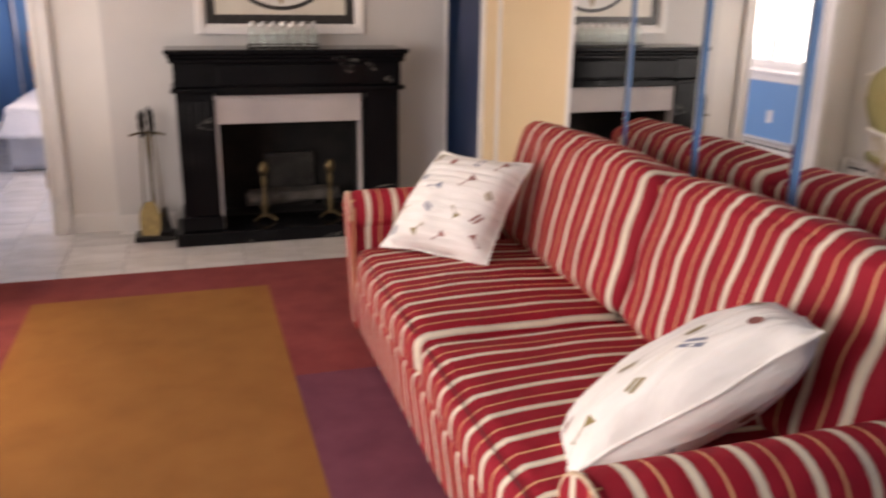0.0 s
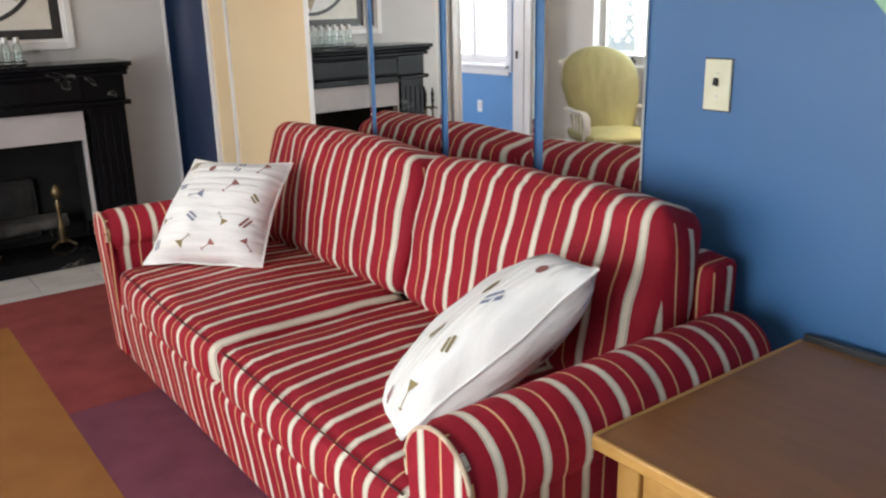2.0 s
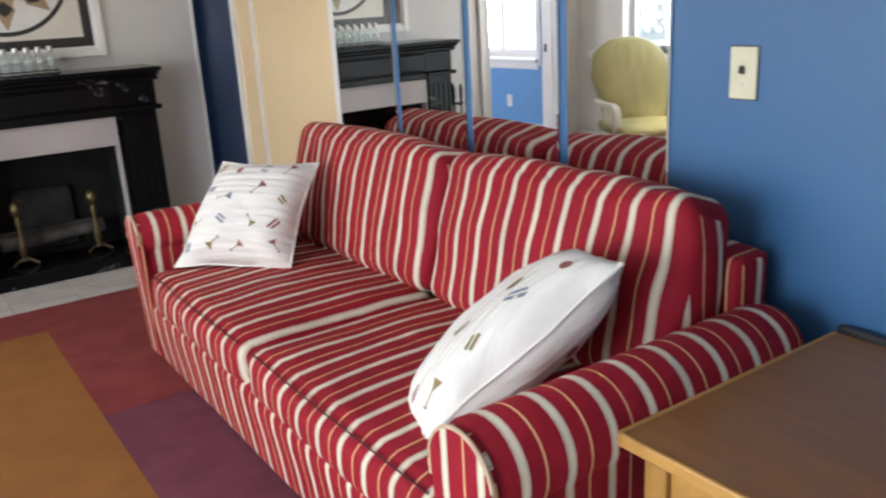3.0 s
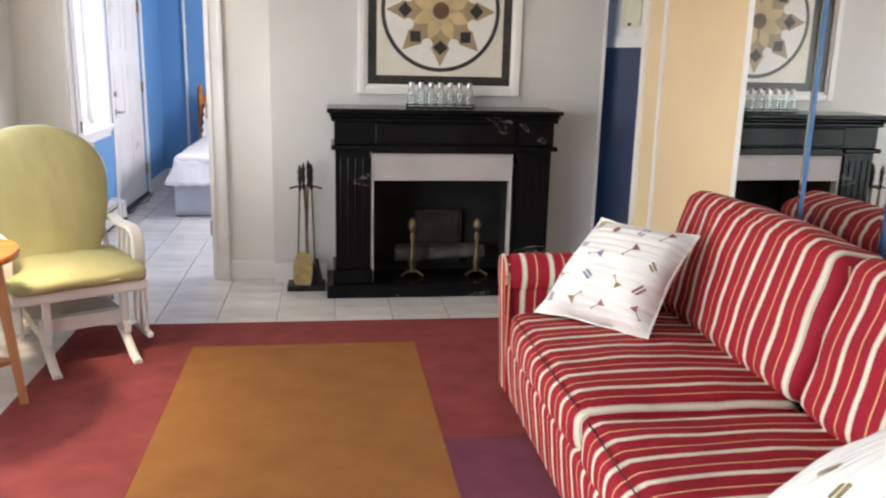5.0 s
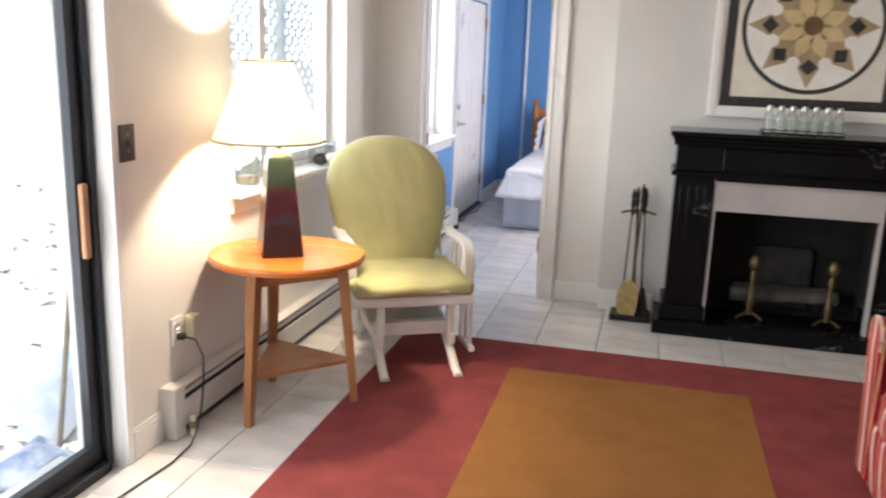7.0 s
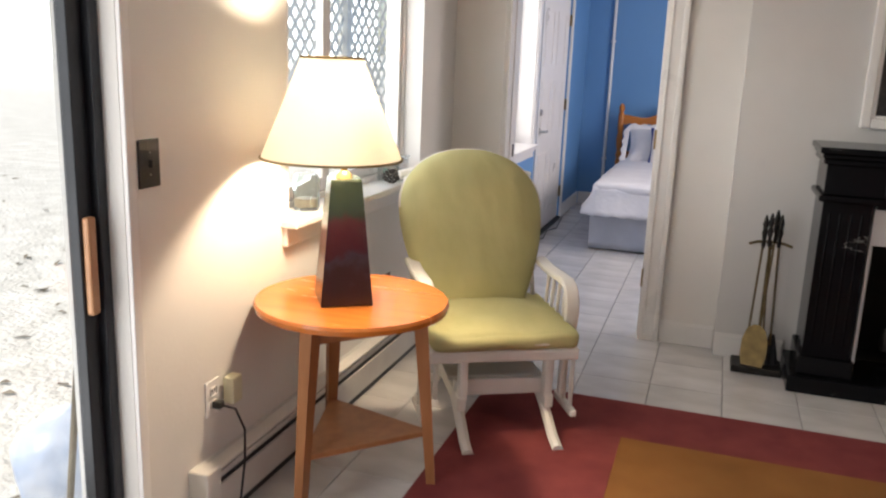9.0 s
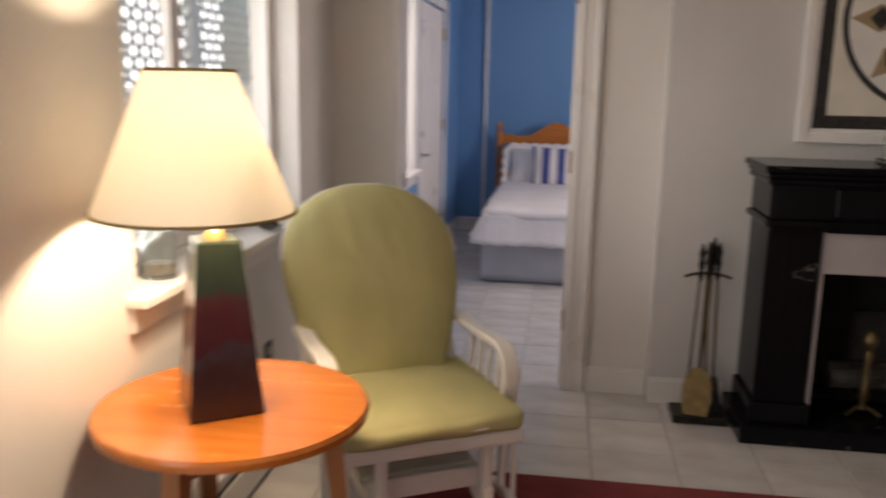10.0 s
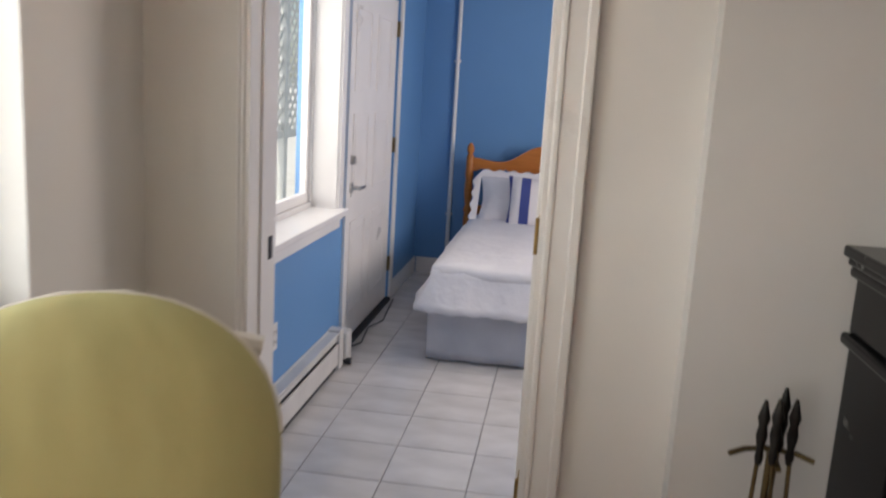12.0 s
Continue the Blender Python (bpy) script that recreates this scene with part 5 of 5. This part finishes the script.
part("cord", tube(B(), [(XW + 0.04, 3.06, 0.39), (XW + 0.075, 3.08, 0.375), (XW + 0.095, 3.10, 0.30), (XW + 0.10, 3.09, 0.20), (XW + 0.115, 3.04, 0.10), (XW + 0.13, 2.97, 0.03), (XW + 0.145, 2.90, 0.008), (XW + 0.15, 2.76, 0.005), (XW + 0.13, 2.6, 0.005), (XW + 0.11, 2.42, 0.005), (XW + 0.13, 2.2, 0.005), (XW + 0.20, 1.8, 0.005), (XW + 0.2, 1.4, 0.005)], 0.004), BLACKPL, cb, smooth=True)
vl = thing("heater_valve", pose(XW + 0.095, 3.01, 0), "small green and white valve by the heater", "valve")
part("stem", rod(B(), (0, 0, 0.0), (0, 0, 0.075), 0.012), HEATER, vl)
part("cap", lathe(B(), [(0.018, 0.03), (0.02, 0.035), (0.02, 0.055), (0.015, 0.06)], 12), PATTERN_OLIVE, vl)

# things on the window sill
jar = thing("glass_jar", pose(XW - 0.02, 4.62, 0.905), "square glass jar holding shells on the sill", "jar")
bm = B()
for s in (-1, 1):
    bx(bm, (s * 0.055, 0, 0.05), (0.006, 0.116, 0.10), 0.001)
    bx(bm, (0, s * 0.055, 0.05), (0.104, 0.006, 0.10), 0.001)
bx(bm, (0, 0, 0.004), (0.104, 0.104, 0.006))
part("glass_body", bm, JARGLASS, jar)
part("lid", bx(B(), (0, 0, 0.11), (0.126, 0.126, 0.016), 0.004), JARGLASS, jar)
SHELL = noisy("pale_shell", (0.5, 0.42, 0.33), (0.7, 0.62, 0.52), 20, 0.5)
TEAL = noisy("teal_plastic", (0.04, 0.28, 0.25), (0.07, 0.36, 0.32), 20, 0.4)
rnd = random.Random(5)
for k in range(9):
    t = thing("shell", pose(XW - 0.02 + rnd.uniform(-0.03, 0.03), 4.62 + rnd.uniform(-0.03, 0.03), 0.926 + 0.006 * k), "small pale seashell in the glass jar", "shell", "shells in the jar")
    part("body", lathe(B(), [(0.002, -0.014), (0.012, -0.008), (0.014, 0.0), (0.009, 0.008), (0.002, 0.014)], 8, pose(0, 0, 0, rnd.uniform(0, 90), rnd.uniform(0, 90), 0)), TEAL if k == 4 else SHELL, t, smooth=True)
t = thing("pine_cone", pose(XW + 0.02, 4.50, 0.905), "brown pine cone on the window sill", "pine cone")
bm = B()
for k in range(40):
    a, z = k * 2.4, 0.008 + 0.0015 * k
    r = 0.035 * math.sin(math.pi * (0.15 + 0.8 * k / 40))
    bx(bm, (0, 0, 0), (0.018, 0.016, 0.005), 0.001, Matrix.Translation((r * math.cos(a), r * math.sin(a), z)) @ pose(0, 0, 0, 0, -25, math.degrees(a)), 1)
part("cone_body", bm, LOG, t)
t = thing("glass_jar", pose(XW - 0.02, 3.74, 0.905), "round glass jar holding sand on the sill", "jar")
part("glass_body", lathe(B(), [(0.045, 0), (0.05, 0.01), (0.05, 0.12), (0.04, 0.135), (0.037, 0.135), (0.046, 0.118), (0.046, 0.012)], 20), GLASS, t, smooth=True)
part("sand", lathe(B(), [(0.044, 0.014), (0.044, 0.045), (0.02, 0.05)], 20), SHELL, t, smooth=True)

# small panel above the navy recess
t = thing("wall_panel_box", pose(XE + 0.022, 5.17, 1.86), "beige rounded metal panel box above the navy recess", "panel box")
part("cover", bx(B(), (-0.012, 0, 0), (0.02, 0.30, 0.36), 0.008), IVORY, t)
part("catch", bx(B(), (-0.024, 0, -0.165), (0.006, 0.05, 0.018), 0.002), BLACKPL, t, "black catch")


# ---- things of the bedroom ----
O = (-1.45, 8.65, 0)
bed = thing("bed", pose(-1.395, 8.62, 0), "made single bed with white spread and orange pine headboard", "bed")
part("mattress", shifted(softbox(B(), (-1.45, 8.65, 0.38), (0.98, 2.0, 0.30), 0.07, 0.015, 10), O), BEDWHITE, bed, smooth=True)


def skirt(bm, pts, ztop, zbot, amp, freq, flare, scal=0.0):
    """A hanging cloth edge along points, with soft folds and a scalloped hem."""
    pts = [Vector(p) for p in pts]
    cum = [0.0]
    for a, b2 in zip(pts, pts[1:]):
        cum.append(cum[-1] + (b2 - a).length)
    rowsv = []
    N = int(cum[-1] / 0.02)
    for i in range(N + 1):
        d = cum[-1] * i / N
        k = max(j for j in range(len(cum) - 1) if cum[j] <= d + 1e-9)
        f = (d - cum[k]) / (cum[k + 1] - cum[k])
        p = pts[k].lerp(pts[k + 1], f)
        nrm = Vector(((pts[k + 1] - pts[k]).y, -(pts[k + 1] - pts[k]).x, 0)).normalized()
        colv = []
        for j in range(7):
            h = j / 6
            off = amp * h * math.sin(d * freq + 0.8 * math.sin(d * 3)) + flare * h ** 1.5
            z = ztop + (zbot + scal * abs(math.sin(d * 26)) - ztop) * h
            q = p + nrm * off
            colv.append((q.x, q.y, z))
        rowsv.append(colv)
    front = [[bm.verts.new(c) for c in r] for r in rowsv]
    for a, b2 in zip(front, front[1:]):
        for j in range(6):
            bm.faces.new((a[j], b2[j], b2[j + 1], a[j + 1]))
    return bm


bm = skirt(B(), [(-1.955, 9.60, 0), (-1.955, 7.63, 0), (-0.945, 7.63, 0), (-0.945, 9.6, 0)], 0.34, 0.012, 0.006, 28, 0.0)
rf = part("bed_ruffle", shifted(bm, O), RUFFLE, bed, "grey-white pleated bed ruffle", smooth=True)
sp_ = rf.modifiers.new("thickness", 'SOLIDIFY')
sp_.thickness = 0.004
bm = skirt(B(), [(-1.952, 9.56, 0), (-1.952, 7.68, 0), (-1.935, 7.632, 0), (-0.96, 7.632, 0), (-0.945, 7.68, 0), (-0.945, 9.56, 0)], 0.515, 0.29, 0.014, 13, 0.105, 0.014)
spd = part("bedspread_drop", shifted(bm, O), BEDWHITE, bed, "white bedspread edge with scalloped hem", smooth=True)
sp_ = spd.modifiers.new("thickness", 'SOLIDIFY')
sp_.thickness = 0.006
part("bedspread", shifted(softbox(B(), (-1.4485, 8.615, 0.50), (1.000, 1.96, 0.10), 0.045, 0.015, 16, None, 0.008, 1.0), O), BEDWHITE, bed, smooth=True)
for s in (-1, 1):
    prof = [(0.028, 0.0), (0.028, 0.50), (0.022, 0.53), (0.034, 0.56), (0.022, 0.60), (0.03, 0.66), (0.034, 0.72), (0.026, 0.80), (0.034, 0.84), (0.030, 0.88), (0.030, 0.98), (0.02, 1.0), (0.030, 1.03), (0.026, 1.06), (0.010, 1.085)]
    part("headboard_post", lathe(B(), prof, 16, Matrix.Translation((s * 0.545, 1.03, 0))), PINE, bed, smooth=True)
bm = B()
xs = np.linspace(-0.53, 0.53, 41)
up = [0.955 + 0.115 * math.exp(-(x / 0.22) ** 2) + 0.02 * math.cos(x * 12) for x in xs]
dn = [0.90 - 0.03 * abs(math.cos(x * math.pi / 0.176)) for x in xs]
fr_ = [(bm.verts.new((x, 1.015, u)), bm.verts.new((x, 1.015, d)), bm.verts.new((x, 1.045, u)), bm.verts.new((x, 1.045, d))) for x, u, d in zip(xs, up, dn)]
for a, b2 in zip(fr_, fr_[1:]):
    bm.faces.new((a[0], b2[0], b2[1], a[1]))
    bm.faces.new((a[2], a[3], b2[3], b2[2]))
    bm.faces.new((a[0], a[2], b2[2], b2[0]))
    bm.faces.new((a[1], b2[1], b2[3], a[3]))
bm.faces.new((fr_[0][0], fr_[0][1], fr_[0][3], fr_[0][2]))
bm.faces.new((fr_[-1][0], fr_[-1][2], fr_[-1][3], fr_[-1][1]))
part("headboard_rail", bm, PINE, bed)
part("headboard_rail", bx(B(), (0, 1.03, 0.56), (1.04, 0.03, 0.09), 0.008), PINE, bed)
for k in range(5):
    x = -0.352 + 0.176 * k
    part("spindle", lathe(B(), [(0.012, 0.59), (0.02, 0.65), (0.012, 0.70), (0.022, 0.76), (0.012, 0.82), (0.016, 0.90)], 12, Matrix.Translation((x, 1.03, 0))), PINE, bed, smooth=True)

t = thing("bed_pillow", pose(-1.425, 9.42, 0.68, 52, 0, 0), "white pillow in a ruffled case against the headboard", "pillow")
part("cover", pillow_mesh(B(), 0.80, 0.42, 0.18, seed=8.0), BEDWHITE, t, smooth=True)
bm = skirt(B(), [(-0.41, -0.21, 0), (0.41, -0.21, 0), (0.41, 0.21, 0), (-0.41, 0.21, 0), (-0.41, -0.21, 0)], 0.0, 0.012, 0.01, 60, 0.05)
part("ruffle", bm, BEDWHITE, t, smooth=True).modifiers.new("thickness", 'SOLIDIFY').thickness = 0.003
t = thing("striped_cushion", pose(-1.325, 9.27, 0.70, 62, 0, 0), "navy and white striped cushion on the bed", "pillow")
NVST = base_mat("navy_white_stripes", 0.85)
tc = NVST[1].nodes.new("ShaderNodeTexCoord")
sx = NVST[1].nodes.new("ShaderNodeSeparateXYZ")
NVST[1].links.new(tc.outputs["Object"], sx.inputs[0])
mo = NVST[1].nodes.new("ShaderNodeMath")
mo.operation = 'MULTIPLY_ADD'
mo.inputs[1].default_value, mo.inputs[2].default_value = 7.2, 20.35
NVST[1].links.new(sx.outputs[0], mo.inputs[0])
fr = NVST[1].nodes.new("ShaderNodeMath")
fr.operation = 'FRACT'
NVST[1].links.new(mo.outputs[0], fr.inputs[0])
rp = ramp_of(NVST[1], fr.outputs[0], [(0.0, (0.05, 0.075, 0.27)), (0.5, (0.76, 0.74, 0.76))])
rp.color_ramp.interpolation = 'CONSTANT'
NVST[1].links.new(rp.outputs[0], NVST[2].inputs["Base Color"])
part("cover", pillow_mesh(B(), 0.56, 0.40, 0.15, seed=9.0), NVST[0], t, smooth=True)

t = thing("heating_pipe", pose(-2.10, YN - 0.022, 0), "thin white vertical pipe in the bedroom corner", "pipe")
part("riser", rod(B(), (0, 0, 0), (0, 0, H), 0.016), TRIM, t, smooth=True)
for z in (0.5, 1.7):
    part("clip", bx(B(), (0, 0.008, z), (0.05, 0.025, 0.02), 0.004), TRIM, t)
cb = thing("floor_cable", pose(0, 0, 0), "loose dark cable by the bedroom door", "cable")
part("cord", tube(B(), [(XB + 0.03, 7.62, 0.02), (XB + 0.07, 7.75, 0.012), (XB + 0.05, 8.0, 0.03), (XB + 0.09, 8.25, 0.012), (XB + 0.06, 8.55, 0.01), (XB + 0.04, 8.8, 0.01)], 0.005), BLACKPL, cb, smooth=True)
t = thing("heater_box", pose(XB + 0.005, 7.43, 0.0), "white pipe cover with a black valve by the door", "pipe cover")
part("cover", bx(B(), (0.04, 0, 0.09), (0.075, 0.11, 0.17), 0.012), HEATER, t)
part("valve", rod(B(), (0.06, -0.04, 0.02), (0.10, -0.04, 0.02), 0.02), BLACKPL, t)


# ---- outside ----
structure("ground", bx(B(), (0, 0, -0.36), (900, 900, 0.4)), GROUND, "pale sandy yard strewn with leaves", "ground")


def lattice(x, y0, y1, z0, z1):
    t = thing("lattice_fence", pose(x, y0, 0), "white diamond lattice fence outside the windows", "fence")
    for y in np.arange(0, y1 - y0 + 0.1, 1.9):
        part("post", bx(B(), (0, y, (z1 + 0.1) / 2 - 0.1), (0.09, 0.09, z1 + 0.3), 0.006), LATTICE, t)
    for z in (z0, z1):
        part("rail", bx(B(), (0, (y1 - y0) / 2, z), (0.05, y1 - y0, 0.08), 0.004), LATTICE, t)
    bm = B()
    hgt, L = z1 - z0, y1 - y0
    for s in (-1, 1):
        for y in np.arange(-hgt, L + hgt, 0.15):
            if s > 0:  # rises with y
                ya, yb = max(0.0, y), min(L, y + hgt)
                za, zb = z0 + ya - y, z0 + yb - y
            else:
                ya, yb = max(0.0, y), min(L, y + hgt)
                za, zb = z1 - (ya - y), z1 - (yb - y)
            if yb - ya < 0.05:
                continue
            m = Matrix.Translation((s * 0.008, (ya + yb) / 2, (za + zb) / 2)) @ pose(0, 0, 0, -s * 45, 0, 0)
            bx(bm, (0, 0, 0), (0.008, 0.038, (yb - ya) * math.sqrt(2)), 0, m)
    tagged(part("slats", bm, LATTICE, t), kind="stuff")
    return t


lattice(-4.0, 5.5, 20.0, 0.95, 2.6)
t = thing("concrete_block", pose(-3.45, 6.5, -0.16, 0, 0, 12), "pale rendered block standing outside the window", "block")
part("body", bx(B(), (0, 0, 0.42), (0.45, 0.7, 0.84), 0.02), LATTICE, t)
part("cap", bx(B(), (0, 0, 0.86), (0.52, 0.78, 0.05), 0.01), LATTICE, t)
for k, (x, y, z, a, L) in enumerate(((-3.75, 5.6, 0.0, 20, 1.4), (-3.6, 5.9, 0.06, -15, 1.2), (-3.8, 7.4, 0.0, 60, 1.5), (-3.5, 7.9, 0.05, 35, 1.1), (-3.7, 5.2, 0.0, -40, 1.0), (-3.4, 8.6, 0.0, 80, 1.2))):
    t = thing("plank", pose(x, y, -0.155 + z, 3, 2, a), "weathered loose plank on the yard", "plank", "planks in the yard")
    part("board", bx(B(), (0, 0, 0.022), (L, 0.12, 0.04), 0.005), LEGWOOD if k == 3 else HEATER, t)
rnd = random.Random(11)
DEBRIS = noisy("grey_leaf_litter", (0.16, 0.14, 0.11), (0.32, 0.28, 0.22), 6, 0.95)
bm = B()
for k in range(900):
    x, y = -2.9 - 8 * rnd.random() ** 1.5, rnd.uniform(-3, 9)
    a, s = rnd.uniform(0, 360), rnd.uniform(0.02, 0.07)
    m = Matrix.Translation((x, y, -0.150)) @ pose(0, 0, 0, rnd.uniform(-20, 20), rnd.uniform(-20, 20), a)
    vs = [bm.verts.new(m @ Vector(p)) for p in ((-s, 0, 0), (0, -s * 0.4, 0.01), (s, 0, 0), (0, s * 0.4, 0.01))]
    bm.faces.new(vs)
tagged(part("leaf_litter", bm, DEBRIS), "scattered dry leaves on the yard", "leaves", kind="stuff")


def stone(x, y, s):
    t = thing("rock", pose(x, y, -0.16), "rough pale rock on the yard", "rock", "rocks in the yard")
    b4 = B()
    bmesh.ops.create_icosphere(b4, subdivisions=2, radius=s)
    for v in b4.verts:
        v.co += noise.noise_vector(v.co * 6 + Vector((x, y, 0))) * s * 0.4
        v.co.z = max(0.0, v.co.z * 0.7 + s * 0.4)
    part("stone_body", b4, GROUND, t)


for x, y, s in ((-3.5, 4.3, 0.13), (-3.6, 4.8, 0.18), (-3.35, 5.2, 0.12), (-3.5, 6.8, 0.15), (-3.4, 7.3, 0.12), (-5.9, 3.9, 0.2)):
    stone(x, y, s)
for x, y in ((-6.1, 4.1), (-6.8, 3.2), (-4.4, 1.6)):
    t = thing("yard_post", pose(x, y, -0.2), "weathered wooden post standing in the yard", "post", "posts in the yard")
    part("shaft", bx(B(), (0, 0, 0.5), (0.08, 0.08, 1.1), 0.01), DEBRIS, t)
DENIM = noisy("faded_blue_cloth", (0.10, 0.15, 0.30), (0.42, 0.47, 0.56), 9, 0.8, bump=0.6, fine=30, dist=0.02)
BAGW = noisy("blue_white_plastic", (0.35, 0.45, 0.65), (0.75, 0.78, 0.85), 5, 0.35, bump=0.5, fine=14, dist=0.02)
t = thing("plastic_sack", pose(-3.06, 3.14, -0.16), "blue and white plastic sack leaning outside the glass door", "sack")
part("body", softbox(B(), (0, 0, 0.17), (0.22, 0.34, 0.34), 0.08, 0.02, 10, pose(0, 0, 0, 0, -10, 12), 0.03, 4.0), BAGW, t, smooth=True)
t = thing("broom_handle", pose(-2.885, 2.905, -0.158), "thin grey stick leaning outside the glass door", "stick")
part("shaft", rod(B(), (0, 0, 0), (0.255, -0.14, 0.97), 0.011), DEBRIS, t)
t = thing("tool_bundle", pose(-2.87, 2.74, -0.16), "faded blue and white crumpled bundle outside the glass door", "bundle")
part("body", softbox(B(), (0, 0, 0.055), (0.20, 0.30, 0.09), 0.03, 0.02, 14, None, 0.05, 9.0), DENIM, t, smooth=True)


# added glowing panel that stands in for the overexposed distance beyond the yard
GLOWPANEL = bpy.data.materials.new("glowing_white_panel")
GLOWPANEL.use_nodes = True
hz = GLOWPANEL.node_tree.nodes["Principled BSDF"]
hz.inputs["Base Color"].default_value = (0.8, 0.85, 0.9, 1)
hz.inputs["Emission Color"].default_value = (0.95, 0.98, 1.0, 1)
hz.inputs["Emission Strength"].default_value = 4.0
structure("backdrop", bx(B(), (-60, 20, 14), (0.2, 240, 30)), GLOWPANEL, "glowing white panel standing in for overexposed sky and distance", "backdrop")


# ---- floor tiles ----
P, G = 0.33, 0.0045
shared = {}


def tile_mesh(w, d):
    key = (round(w, 3), round(d, 3))
    if key not in shared:
        b5 = bx(B(), (0, 0, -0.004), (w, d, 0.008))
        es = [e for e in b5.edges if all(v.co.z > -0.003 for v in e.verts)]
        bmesh.ops.bevel(b5, geom=es, offset=0.0015, segments=1, affect='EDGES')
        me = bpy.data.meshes.new("tile")
        b5.to_mesh(me)
        b5.free()
        me.materials.append(TILE)
        shared[key] = me
    return shared[key]


rest = B()
xs = [-1.82 + P * k for k in range(-2, 10)]
ys = [6.79 + P * k for k in range(-28, 10)]
for x in xs:
    for y in ys:
        x0, x1, y0, y1 = max(x, XW + 0.002), min(x + P, XE), max(y, YS), min(y + P, YN)
        if x1 - x0 < 0.02 or y1 - y0 < 0.02:
            continue
        w, d = x1 - x0 - G, y1 - y0 - G
        c = ((x0 + x1) / 2, (y0 + y1) / 2, 0.0)
        near = (y > 4.1 and y < 5.5) or (x < -1.5 and 1.6 < y < 4.2) or (5.4 < y < 9.0 and x < -1.1)
        if near:
            ob = new("tile", tile_mesh(w, d))
            ob.parent = base
            ob.location = c
        else:
            bx(rest, (c[0], c[1], -0.004), (w, d, 0.008))
tagged(part("tiles", rest, TILE, base), kind="stuff")
